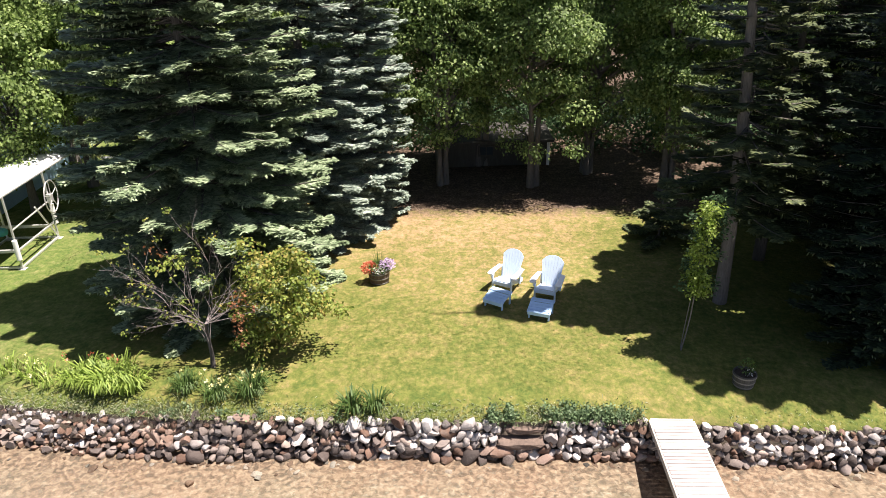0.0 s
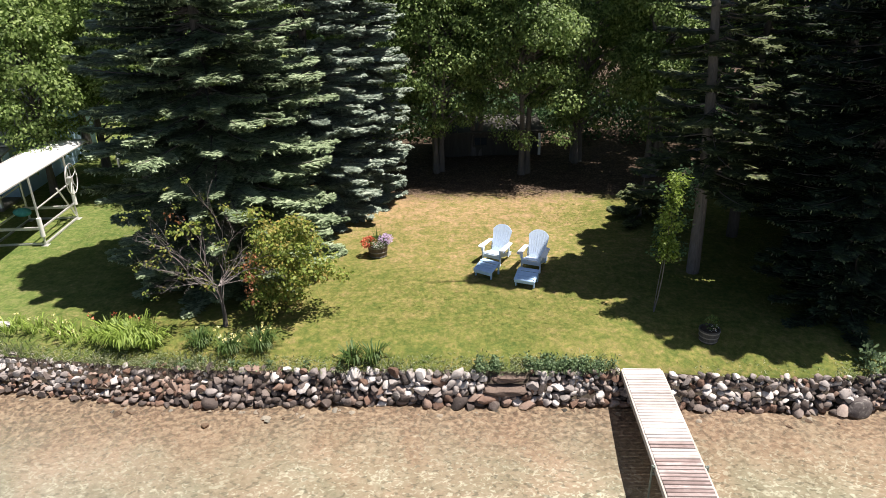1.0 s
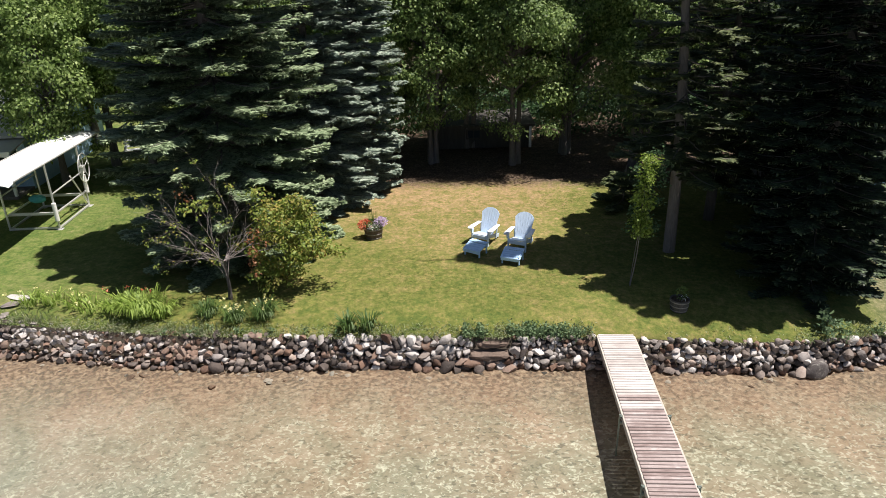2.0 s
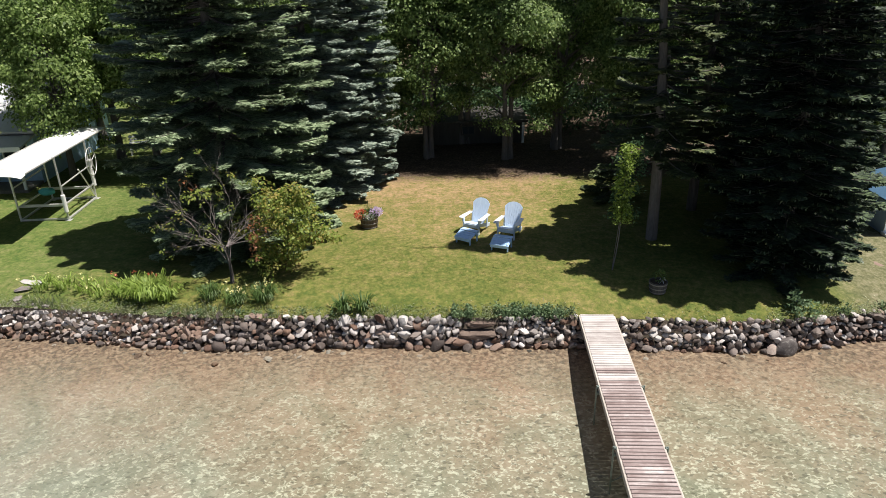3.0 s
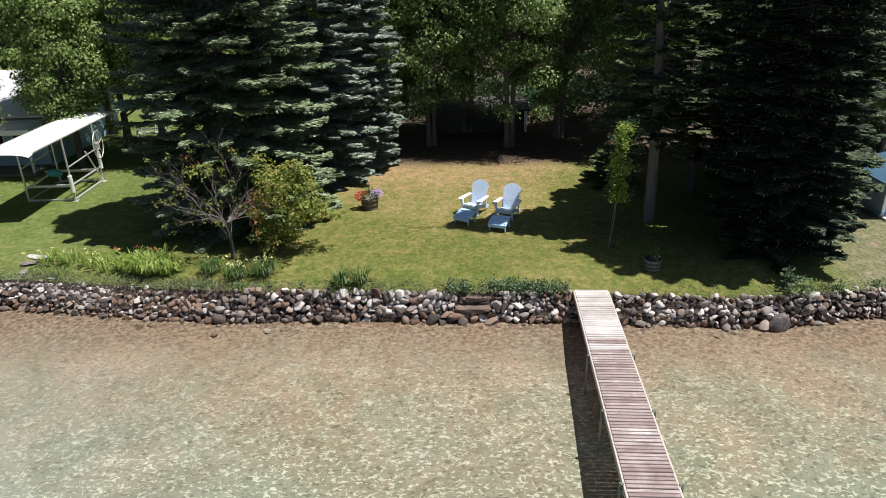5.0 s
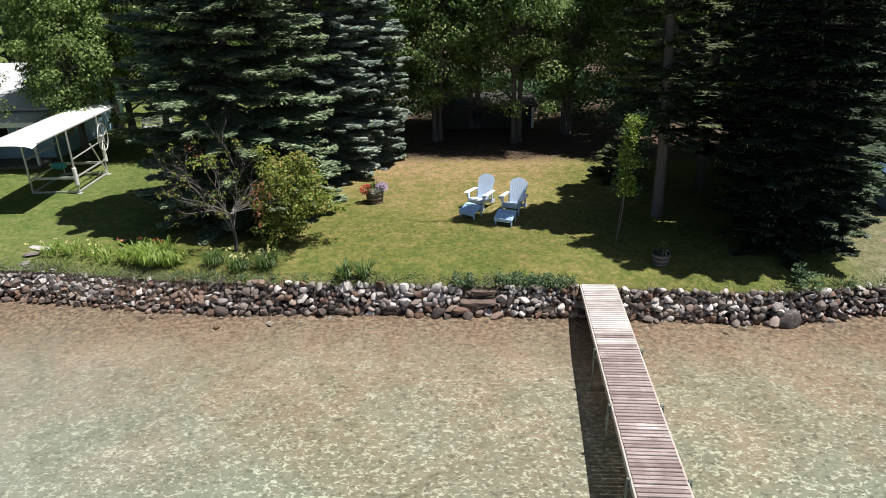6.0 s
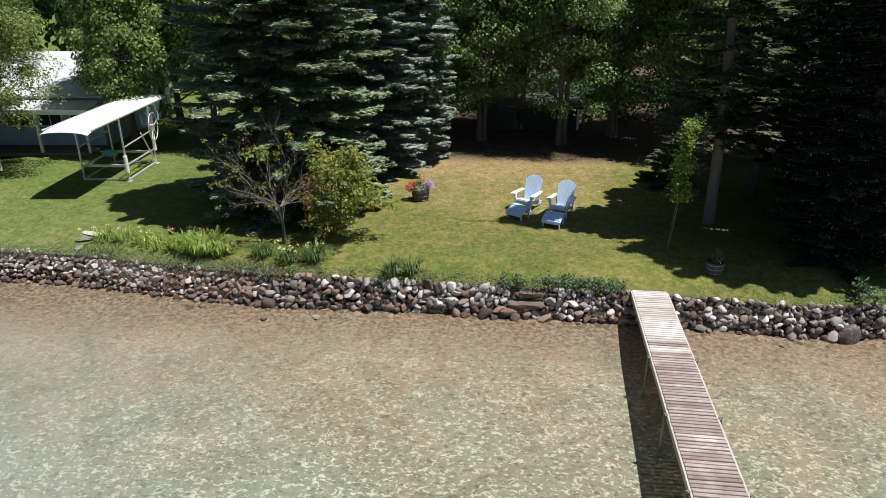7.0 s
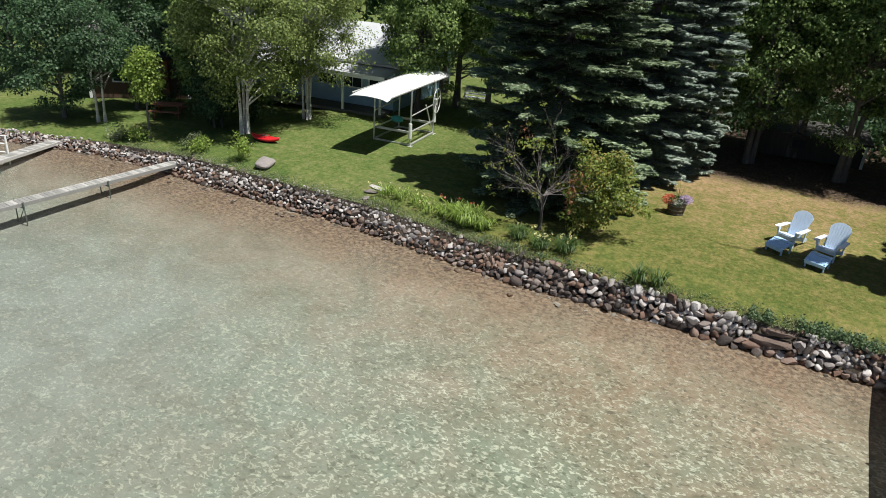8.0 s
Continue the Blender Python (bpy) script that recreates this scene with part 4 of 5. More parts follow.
    soup("crown", leaf_quads(np.concatenate(at), np.concatenate(out), 0.085, 0.06, r), LEAF_LIME, thing)


slender_tree()


# ---------------------------------------------------------------- plants along the shore
def tuft(name, at, count, length, material, seed, spread=0.5, label="", flowers=None, nflow=0, width=0.03, category="plant"):
    """A clump of arching strap leaves, with flowers where asked."""
    r = np.random.default_rng(seed)
    thing = empty(name, pose(*at))
    tagged(thing, label, category)
    a = r.uniform(0, 6.28, count)
    ring = spread * 0.55 * np.sqrt(r.uniform(0, 1, count))
    root = np.stack([np.cos(a) * ring, np.sin(a) * ring, np.full(count, -0.02)], 1)
    a2 = a + r.normal(0, 0.6, count)
    flat = np.stack([np.cos(a2), np.sin(a2), np.zeros(count)], 1)
    ln = (length * r.uniform(0.6, 1.15, count))[:, None]
    side = np.stack([-flat[:, 1], flat[:, 0], np.zeros(count)], 1) * width * 0.5
    lean = r.uniform(0.25, 0.75, count)[:, None]
    up = np.array((0, 0, 1.0))
    p1 = root + up * ln * 0.55 + flat * ln * lean * 0.35
    p2 = root + up * ln * 0.78 + flat * ln * lean * 0.85
    p3 = root + up * ln * (0.72 - 0.35 * lean) + flat * ln * lean * 1.35
    polys = np.concatenate([np.stack([root - side * 0.7, root + side * 0.7, p1 + side, p1 - side], 1), np.stack([p1 - side, p1 + side, p2 + side * 0.8, p2 - side * 0.8], 1), np.stack([p2 - side * 0.8, p2 + side * 0.8, p3 + side * 0.1, p3 - side * 0.1], 1)])
    soup("leaves", polys, material, thing)
    if flowers is not None:
        c = np.stack([r.normal(0, spread * 0.5, nflow), r.normal(0, spread * 0.5, nflow), length * r.uniform(0.75, 1.05, nflow)], 1)
        at_ = np.repeat(c, 9, 0) + r.normal(0, 0.02, (nflow * 9, 3))
        petals = soup("flowers", leaf_quads(at_, np.tile((0, 0, 0.6), (nflow * 9, 1)) + r.normal(0, 0.9, (nflow * 9, 3)), 0.05, 0.04, r), flowers, thing)
        tagged(petals, kind="stuff")
        bm = bmesh.new()
        for p in c:
            rod(bm, (p[0] * 0.6, p[1] * 0.6, 0), p, 0.006, 0.004, 4)
        tagged(part("stalks", bm, material, thing), kind="stuff")
    return thing


def leafy_bush(name, at, radius, height, count, material, seed, leaf=0.07, label="", category="plant"):
    r = np.random.default_rng(seed)
    thing = empty(name, pose(*at))
    tagged(thing, label, category)
    n = max(4, count // 30)
    c = np.stack([r.normal(0, radius * 0.45, n), r.normal(0, radius * 0.45, n), height * r.uniform(0.25, 0.95, n)], 1)
    p = np.repeat(c, 30, 0) + r.normal(0, 1, (n * 30, 3)) * np.array((0.10, 0.10, 0.08)) * (0.6 + radius)
    soup("leaves", leaf_quads(p, r.normal(0, 0.7, p.shape) + np.array((0, 0, 0.4)), leaf, leaf * 0.6, r), material, thing)
    bm = bmesh.new()
    for q in c:
        rod(bm, (q[0] * 0.4, q[1] * 0.4, -0.03), q, 0.009, 0.004, 4)
    tagged(part("stems", bm, material, thing), kind="stuff")
    return thing


for i, (x, y, n, l, s) in enumerate([(-8.2, 9.35, 330, 0.58, 0.7), (-7.6, 9.2, 150, 0.46, 0.45), (-8.95, 9.45, 120, 0.42, 0.45)]):
    tuft("day_lily", (x, y, z_at(x, y)), n, l, BLADE, 100 + i, s, "lush yellow-green day lily clump above the stone wall", None, 0, 0.034)
for i, (x, y, n, l, s) in enumerate([(-5.5, 8.95, 170, 0.45, 0.45), (-4.75, 9.1, 210, 0.5, 0.45), (-6.3, 9.2, 150, 0.45, 0.4)]):
    tuft("day_lily", (x, y, z_at(x, y)), n, l, BLADE_DARK, 110 + i, s, "dark green day lily clump with pale yellow flowers", PETAL_YELLOW, 7 if i < 2 else 3, 0.02)
for i, (x, y) in enumerate([(-10.2, 9.75), (-10.9, 9.9), (-9.7, 9.5), (-11.6, 9.9)]):
    tuft("yellow_lily", (x, y, z_at(x, y)), 48, 0.40, BLADE, 120 + i, 0.5, "loose yellow-green lily clump with yellow flowers", PETAL_YELLOW, 3, 0.03)
for i, (x, y) in enumerate([(-2.4, 8.55), (-1.9, 8.6)]):
    tuft("tall_grass", (x, y, z_at(x, y)), 60, 0.55, BLADE_DARK, 130 + i, 0.25, "upright dark green grass tuft on the wall's edge", None, 0, 0.03)
leafy_bush("white_bush", (9.75, 8.4, 0.85), 0.28, 0.6, 240, EDGE_LEAF, 140, 0.11, "pale leafy plant growing between the shore stones")
leafy_bush("dark_shrub", (-22.5, 12.9, 1.0), 0.9, 2.0, 2600, LEAF_DARK, 150, 0.13, "dense dark green shrub in the birch's shade", "shrub")
leafy_bush("dark_shrub", (-21.6, 14.2, 1.0), 0.9, 1.8, 2400, LEAF_DARK, 151, 0.13, "dense dark green shrub in the birch's shade", "shrub")
# shrub added to darken the cabin's front, where tree shade lies
leafy_bush("dark_shrub", (-28.0, 14.3, z_at(-28.0, 14.3)), 0.9, 1.5, 2000, LEAF_DARK, 152, 0.13, "dense dark green shrub added before the brown cabin in place of tree shade", "shrub")
leafy_bush("green_bush", (-18.0, 9.75, 1.02), 0.36, 1.0, 520, LEAF_LIME, 141, 0.1, "bright green little bush above the stone bank")
for i, (x, y) in enumerate([(-20.6, 9.9), (-19.9, 9.7), (-24.6, 9.5), (-23.6, 9.7)]):
    leafy_bush("shore_plant", (x, y, z_at(x, y)), 0.45, 0.5, 420, BLADE if i % 2 else WEED, 145 + i, 0.09, "loose yellow-green plant on the stony bank")


def shore_weeds():
    """The uneven fringe of long grass and weeds along the top of the wall."""
    r = np.random.default_rng(9)
    n = 15000
    x = r.uniform(-24, 21, n)
    thick = 0.45 + 0.55 * np.sin(x * 0.7) * np.sin(x * 1.9 + 1)
    x = np.where((x > 3.9) & (x < 5.6), x - 2.5, x)
    x = np.where((x > 4.9) & (x < 8.8) & (r.uniform(0, 1, n) < 0.88), x - 14.5, x)
    off = np.abs(r.normal(0.14, 0.18, n))
    y = shore(x) + off + 0.08
    lush = np.interp(x, [-20, -12.5, -11, -7, -3, 0.2, 0.6, 3.8, 4.5, 8.5, 10, 13], [0.22, 0.25, 0.7, 0.65, 0.45, 0.4, 0.6, 0.6, 0.12, 0.12, 0.45, 0.6])
    h = (0.05 + 0.28 * r.uniform(0, 1, n) ** 2.0) * lush * (0.25 + 1.2 * np.clip(thick, 0.0, 1) ** 1.3)
    root = np.stack([x, y, turf(x, y) - 0.02], 1)
    a = r.uniform(0, 6.28, n)
    side = np.stack([np.cos(a), np.sin(a), np.zeros(n)], 1) * 0.009
    tip = root + np.stack([r.normal(0, 0.06, n), r.normal(-0.04, 0.06, n), h], 1)
    mid = root * 0.45 + tip * 0.55 + np.array((0, 0, 0.03))
    return tagged(soup("shore_weeds", np.stack([root - side, mid - side * 1.2, tip, mid + side * 1.2], 1), WEED), "fringe of long grass and weeds on the wall's edge", "weeds", kind="stuff")


shore_weeds()


def edge_leaves():
    """Low broad-leaved weeds crowding the wall's top beside the dock."""
    r = np.random.default_rng(10)
    n = 134
    x = np.concatenate([r.uniform(0.5, 1.1, 24), r.uniform(1.7, 3.8, 86), r.uniform(-7.5, -2.5, 12), r.uniform(9.5, 13, 12)])
    y = shore(x) + 0.07 + np.abs(r.normal(0.12, 0.14, n))
    c = np.stack([x, y, turf(x, y) + r.uniform(0.0, 0.2, n) * (0.4 + 0.6 * np.abs(np.sin(x * 2.7)))], 1)
    p = np.repeat(c, 26, 0) + r.normal(0, 0.055, (n * 26, 3))
    return tagged(soup("edge_weeds", leaf_quads(p, r.normal(0, 0.8, p.shape) + np.array((0, 0, 0.3)), 0.075, 0.045, r), EDGE_LEAF), "low dark leafy weeds crowding the wall's edge", "weeds", kind="stuff")


edge_leaves()


def lawn_grass():
    """Short blades over the near lawn."""
    r = np.random.default_rng(21)
    n = 70000
    x, y = r.uniform(-13, 9, n), 0
    y = shore(x) + 0.2 + r.uniform(0, 12, n) ** 1.0
    h = r.uniform(0.0, 0.004, n)
    root = np.stack([x, y, turf(x, y) + 0.0], 1)
    a = r.uniform(0, 6.28, n)
    side = np.stack([np.cos(a), np.sin(a), np.zeros(n)], 1) * 0.011
    tip = root + np.stack([r.normal(0, 0.045, n), r.normal(0, 0.045, n), h + 0.005], 1)
    return tagged(soup("lawn_grass", np.stack([root - side, root + side, tip], 1), BLADES), "short mown grass blades, partly dry", "grass", kind="stuff")


lawn_grass()


for i, (x, y) in enumerate([(-8.9, 9.75), (-8.0, 9.8)]):
    tuft("red_lily", (x, y, z_at(x, y)), 40, 0.5, BLADE, 126 + i, 0.35, "day lily clump with coral red flowers above the wall", PETAL_RED, 3, 0.03)


# ---------------------------------------------------------------- white chairs and footstools
def slat_chair(m):
    """A slatted garden armchair with a fanned back; its front faces -y."""
    thing = empty("garden_chair", m)
    tagged(thing, "pale blue-white slatted garden armchair with a fanned back", "chair", "white garden chairs")
    for s in (-1, 1):
        part("front_leg", boxed((0.035, 0.10, 0.56), pose(s * 0.30, -0.36, 0.28), 0.006), CHAIR_PAINT, thing)
        part("side_rail", boxed((0.03, 1.02, 0.13), pose(s * 0.265, 0.06, 0.235, -15), 0.006), CHAIR_PAINT, thing)
        arm = bmesh.new()
        outline = [(s * 0.30, 0.32), (s * 0.30, -0.30)] + [(s * 0.375 - s * 0.095 * math.cos(a), -0.36 - 0.085 * math.sin(a)) for a in np.linspace(0.2, math.pi - 0.1, 8)] + [(s * 0.47, -0.20), (s * 0.42, 0.32)]
        low = [arm.verts.new((x, y, 0.562)) for x, y in outline]
        top = [arm.verts.new((x, y, 0.59)) for x, y in outline]
        arm.faces.new(low[::-1] if s < 0 else low)
        arm.faces.new(top if s < 0 else top[::-1])
        for q in range(len(outline)):
            arm.faces.new((low[q], low[(q + 1) % len(low)], top[(q + 1) % len(low)], top[q]))
        bmesh.ops.recalc_face_normals(arm, faces=arm.faces)
        box(arm, (0.05, 0.16, 0.12), pose(s * 0.335, -0.32, 0.50), 0.006)
        part("armrest", arm, WHITE_PAINT, thing)
        part("rear_post", boxed((0.035, 0.07, 0.50), pose(s * 0.30, 0.30, 0.33, -8), 0.006), CHAIR_PAINT, thing)
    part("apron", boxed((0.56, 0.03, 0.12), pose(0, -0.405, 0.315), 0.006), CHAIR_PAINT, thing)
    for i in range(6):
        part("seat_slat", boxed((0.56, 0.088, 0.022), pose(0, -0.36 + i * 0.092, 0.385 - i * 0.024, -15), 0.006), CHAIR_PAINT, thing)
    for i in range(7):
        k = i - 3
        # slats widen upwards and end on one round outline
        rows = []
        for f in np.linspace(0, 1, 7):
            ring = []
            for e in (k - 0.465, k + 0.465):
                wide = 0.066 + 0.03 * f
                x = e * wide
                z = f * (0.62 + 0.31 * math.sqrt(max(0.0, 1 - (e / 3.75) ** 2)))
                ring += [(x, -0.011, z), (x, 0.011, z)]
            rows.append(ring)
        slat = bmesh.new()
        grid = [[slat.verts.new(p) for p in ring] for ring in rows]
        for a, b in zip(grid, grid[1:]):
            for p, q in ((0, 2), (2, 3), (3, 1), (1, 0)):
                slat.faces.new((a[p], a[q], b[q], b[p]))
        slat.faces.new((grid[0][1], grid[0][3], grid[0][2], grid[0][0]))
        slat.faces.new((grid[-1][0], grid[-1][2], grid[-1][3], grid[-1][1]))
        bmesh.ops.recalc_face_normals(slat, faces=slat.faces)
        bmesh.ops.transform(slat, matrix=pose(0, 0.16, 0.24, -24, 0, 0), verts=slat.verts)
        part("back_slat", slat, CHAIR_PAINT, thing)
    part("back_brace", boxed((0.66, 0.03, 0.07), pose(0, 0.315, 0.57, -24), 0.006), CHAIR_PAINT, thing)
    part("upper_brace", boxed((0.50, 0.025, 0.06), pose(0, 0.49, 0.92, -24), 0.006), CHAIR_PAINT, thing)
    return thing


def footstool(m):
    thing = empty("footstool", m)
    tagged(thing, "light blue slatted footstool set before a garden chair", "footstool", "white footstools")
    for i in range(6):
        part("slat", boxed((0.60, 0.088, 0.024), pose(0, -0.235 + i * 0.091, 0.345 - 0.030 * abs(i - 4.2) * (1 if i < 4 else 0.3), 18 if i < 4 else 2), 0.006), STOOL_PAINT, thing)
    part("apron", boxed((0.56, 0.025, 0.10), pose(0, -0.262, 0.175), 0.005), STOOL_PAINT, thing)
    for sx in (-1, 1):
        part("side_rail", boxed((0.03, 0.50, 0.08), pose(sx * 0.25, 0.0, 0.265, 9), 0.006), STOOL_PAINT, thing)
        for sy in (-1, 1):
            part("leg", boxed((0.035, 0.06, 0.30 + 0.04 * sy), pose(sx * 0.25, sy * 0.20, 0.15 + 0.02 * sy), 0.006), STOOL_PAINT, thing)
    return thing


for cx, cy, turn, fx, fy, fturn in ((1.25, 14.02, -28, 0.94, 13.02, -33), (2.37, 13.54, -22, 2.06, 12.42, -20)):
    slat_chair(pose(cx, cy, 1.075, 0, 0, turn) @ Matrix.Scale(0.95, 4))
    footstool(pose(fx, fy, 1.075, 0, 0, fturn) @ Matrix.Scale(1.05, 4))


# ---------------------------------------------------------------- barrel planters
def barrel(m, wood, seed, planted):
    r = np.random.default_rng(seed)
    thing = empty("barrel_planter", m)
    n, h = 20, 0.42

    def bulge(z):
        return 0.255 + 0.06 * math.sin(1.35 * (z / h) + 0.12)

    for i in range(n):
        a0, a1 = 2 * math.pi * (i + 0.03) / n, 2 * math.pi * (i + 0.97) / n
        verts, faces = [], []
        for k in range(5):
            z = h * k / 4
            for rad, a in ((bulge(z), a0), (bulge(z), a1), (bulge(z) - 0.025, a1), (bulge(z) - 0.025, a0)):
                verts.append((rad * math.cos(a), rad * math.sin(a), z))
        for k in range(4):
            for j in range(4):
                faces.append((4 * k + j, 4 * k + (j + 1) % 4, 4 * k + 4 + (j + 1) % 4, 4 * k + 4 + j))
        faces += [(3, 2, 1, 0), (16, 17, 18, 19)]
        sheet("stave", verts, faces, wood, thing, smooth=False)
    for z in (0.05, 0.20, 0.36):
        verts, faces = [], []
        for j in range(28):
            a = 2 * math.pi * j / 28
            for dz, d in ((-0.02, 0.001), (-0.02, 0.006), (0.02, 0.006), (0.02, 0.001)):
                rad = bulge(z + dz) + d
                verts.append((rad * math.cos(a), rad * math.sin(a), z + dz))
        for j in range(28):
            b0, b1 = 4 * j, 4 * ((j + 1) % 28)
            faces += [(b0 + k, b1 + k, b1 + (k + 1) % 4, b0 + (k + 1) % 4) for k in range(4)]
        sheet("hoop", verts, faces, HOOP, thing)
    earth = bmesh.new()
    bmesh.ops.create_cone(earth, cap_ends=True, segments=24, radius1=0.25, radius2=0.275, depth=0.3)
    bmesh.ops.translate(earth, vec=(0, 0, 0.22), verts=earth.verts)
    part("soil", earth, SOIL, thing)

    def mass(name, centre, size, count, material, leaf, label=""):
        v = r.normal(0, 1, (count, 3))
        p = np.array(centre) + unit(v) * np.array(size) * r.uniform(0.2, 1, (count, 1)) ** 0.4
        p[:, 2] = np.maximum(p[:, 2], 0.36 - 0.1 * (np.hypot(p[:, 0], p[:, 1]) > 0.34))
        tagged(soup(name, leaf_quads(p, unit(v) + np.array((0, 0, 0.3)), leaf, leaf * 0.75, r), material, thing), label, kind="stuff")

    if planted:
        tagged(thing, "half-barrel planter of dark staves full of coral, white and mauve flowers", "planter")
        mass("foliage", (0, 0, 0.47), (0.34, 0.34, 0.14), 500, BLADE_DARK, 0.07)
        mass("coral_flowers", (-0.27, -0.06, 0.50), (0.24, 0.22, 0.17), 480, PETAL_RED, 0.055, "coral red flowers")
        mass("mauve_flowers", (0.25, 0.03, 0.56), (0.24, 0.24, 0.14), 480, PETAL_MAUVE, 0.055, "mauve flowers")
        mass("white_flowers", (0.03, -0.22, 0.47), (0.20, 0.12, 0.09), 170, PETAL_WHITE, 0.045, "white flowers")
        a = r.uniform(0, 6.28, 26)
        base = np.stack([0.05 * np.cos(a), 0.05 * np.sin(a), np.full(26, 0.4)], 1)
        tip = base + np.stack([0.16 * np.cos(a), 0.12 * np.sin(a), r.uniform(0.35, 0.75, 26)], 1)
        side = np.stack([-np.sin(a), np.cos(a), 0 * a], 1) * 0.009
        soup("spike_grass", np.stack([base - side, base + side, tip], 1), BLADE_DARK, thing, "upright spike grass")
    else:
        tagged(thing, "weathered grey half-barrel planter with a sparse plant in the shade", "planter")
        mass("foliage", (0.05, 0, 0.60), (0.2, 0.2, 0.22), 110, BLADE_DARK, 0.07)
        mass("white_flowers", (0.0, -0.12, 0.47), (0.18, 0.12, 0.09), 26, PETAL_WHITE, 0.04, "white flowers")
    return thing


barrel(pose(-2.48, 14.45, 1.06), OAK, 31, True)
barrel(pose(6.25, 9.35, 1.05, 0, 0, 40) @ Matrix.Scale(0.8, 4), OAK_GREY, 32, False)


# ---------------------------------------------------------------- boat lift with its canopy, parked on the lawn
def boat_lift():
    thing = empty("boat_lift", pose(-14.8, 16.55, 1.07, 0, 0, 5))
    tagged(thing, "aluminium boat lift with a long white canopy, parked on the lawn", "boat lift")
    w, l, h = 0.86, 1.24, 2.38
    for sx in (-1, 1):
        part("base_rail", boxed((0.07, 2 * l, 0.07), pose(sx * w, 0, 0.06), 0.01), ALU, thing)
        part("cradle_rail", boxed((0.06, 2 * l, 0.06), pose(sx * w, 0, 0.62 if sx > 0 else 0.55), 0.01), ALU, thing)
        for sy in (-1, 1):
            part("post", boxed((0.06, 0.06, h), pose(sx * w, sy * l, h / 2 + 0.02, 0, 0, 0), 0.01), ALU, thing)
            part("foot_pad", boxed((0.24, 0.24, 0.03), pose(sx * w, sy * l, 0.005), 0.008), ALU, thing)
        part("canopy_rail", boxed((0.05, 6.6, 0.05), pose(sx * w, 0.1, h + 0.02), 0.008), ALU, thing)
        part("brace", rodded((sx * w, -l, 1.3), (sx * w, l * 0.9, 1.38), 0.028), ALU, thing)
    for sy in (-1, 1):
        part("cross_beam", boxed((2 * w, 0.07, 0.07), pose(0, sy * l, 0.065), 0.01), ALU, thing)
        part("lift_beam", boxed((2 * w, 0.08, 0.10), pose(0, sy * l * 0.85, 0.55), 0.01), ALU, thing)
        part("top_bow", boxed((2 * w, 0.05, 0.05), pose(0, sy * l, h + 0.03), 0.008), ALU, thing)
    part("guide_post", rodded((w + 0.02, -l - 0.05, 0.35), (w + 0.02, -l - 0.05, 1.0), 0.075, None, 14), PVC, thing, "white plastic guide post")
    part("guide_post", rodded((w + 0.02, l + 0.05, 0.55), (w + 0.02, l + 0.05, 1.25), 0.075, None, 14), PVC, thing, "white plastic guide post")
    part("diagonal", rodded((w, l, 0.1), (w, 0.25 * l, 1.5), 0.03), ALU, thing)
    # hand wheel of the winch
    wheel = [((0.55 * math.cos(a), 0, 0.55 * math.sin(a))) for a in np.linspace(0, 2 * math.pi, 33)]
    rim = tubes("winch_wheel", [(np.array(wheel), np.full(33, 0.022), 6)], ALU, thing, "aluminium hand wheel")
    rim.matrix_local = pose(w + 0.14, l - 0.05, 1.55, 0, 0, 96)
    spokes = bmesh.new()
    for k in range(5):
        a = k * 2 * math.pi / 5 + 0.3
        rod(spokes, (0, 0, 0), (0.55 * math.cos(a), 0, 0.55 * math.sin(a)), 0.014, None, 6)
    part("spokes", spokes, ALU, rim)
    part("winch_box", boxed((0.16, 0.2, 0.3), pose(w + 0.08, l - 0.05, 1.5), 0.02), ALU, thing)
    # canopy: an arched sheet with dropped sides and pointed ends
    verts, faces, nx, ny = [], [], 12, 30
    for j in range(ny + 1):
        v = -1 + 2 * j / ny
        for i in range(nx + 1):
            u = -1 + 2 * i / nx
            arch = 0.11 * (1 - u * u) - 0.06 * abs(u) ** 8
            end = 0.10 * abs(v) ** 9
            verts.append((u * 0.84, 0.1 + v * 3.6, h + 0.06 + arch * (1 - 0.3 * abs(v) ** 5) - end + 0.012 * math.sin(v * 40) * (1 - u * u)))
    for j in range(ny):
        for i in range(nx):
            a = j * (nx + 1) + i
            faces.append((a, a + 1, a + nx + 2, a + nx + 1))
    top = sheet("canopy", verts, faces, CANVAS, thing)
    tagged(top, "white arched vinyl canopy")
    sol = top.modifiers.new("thickness", "SOLIDIFY")
    sol.thickness = 0.012
    for k in range(7):
        v = -0.9 + 0.3 * k
        pts = [(u * 0.81, 0.1 + v * 3.45, h + 0.03 + 0.10 * (1 - u * u) - 0.05 * abs(u) ** 8) for u in np.linspace(-1, 1, 9)]
        tubes("bow", [(np.array(pts), np.full(9, 0.014), 5)], ALU, thing)
    return thing


boat_lift()
tarp = bmesh.new()
bmesh.ops.create_icosphere(tarp, subdivisions=3, radius=0.24)
for v in tarp.verts:
    v.co = Vector((v.co.x * 1.3, v.co.y, v.co.z * 0.6)) * (1 + 0.25 * noise.noise(v.co * 4))
    v.co.z = max(v.co.z, -0.12)
cover = part("folded_cover", tarp, TEAL, None)
cover.matrix_world = pose(-15.35, 16.8, 1.74)
tagged(cover, "crumpled teal cover lying in the boat lift's cradle", "cover")


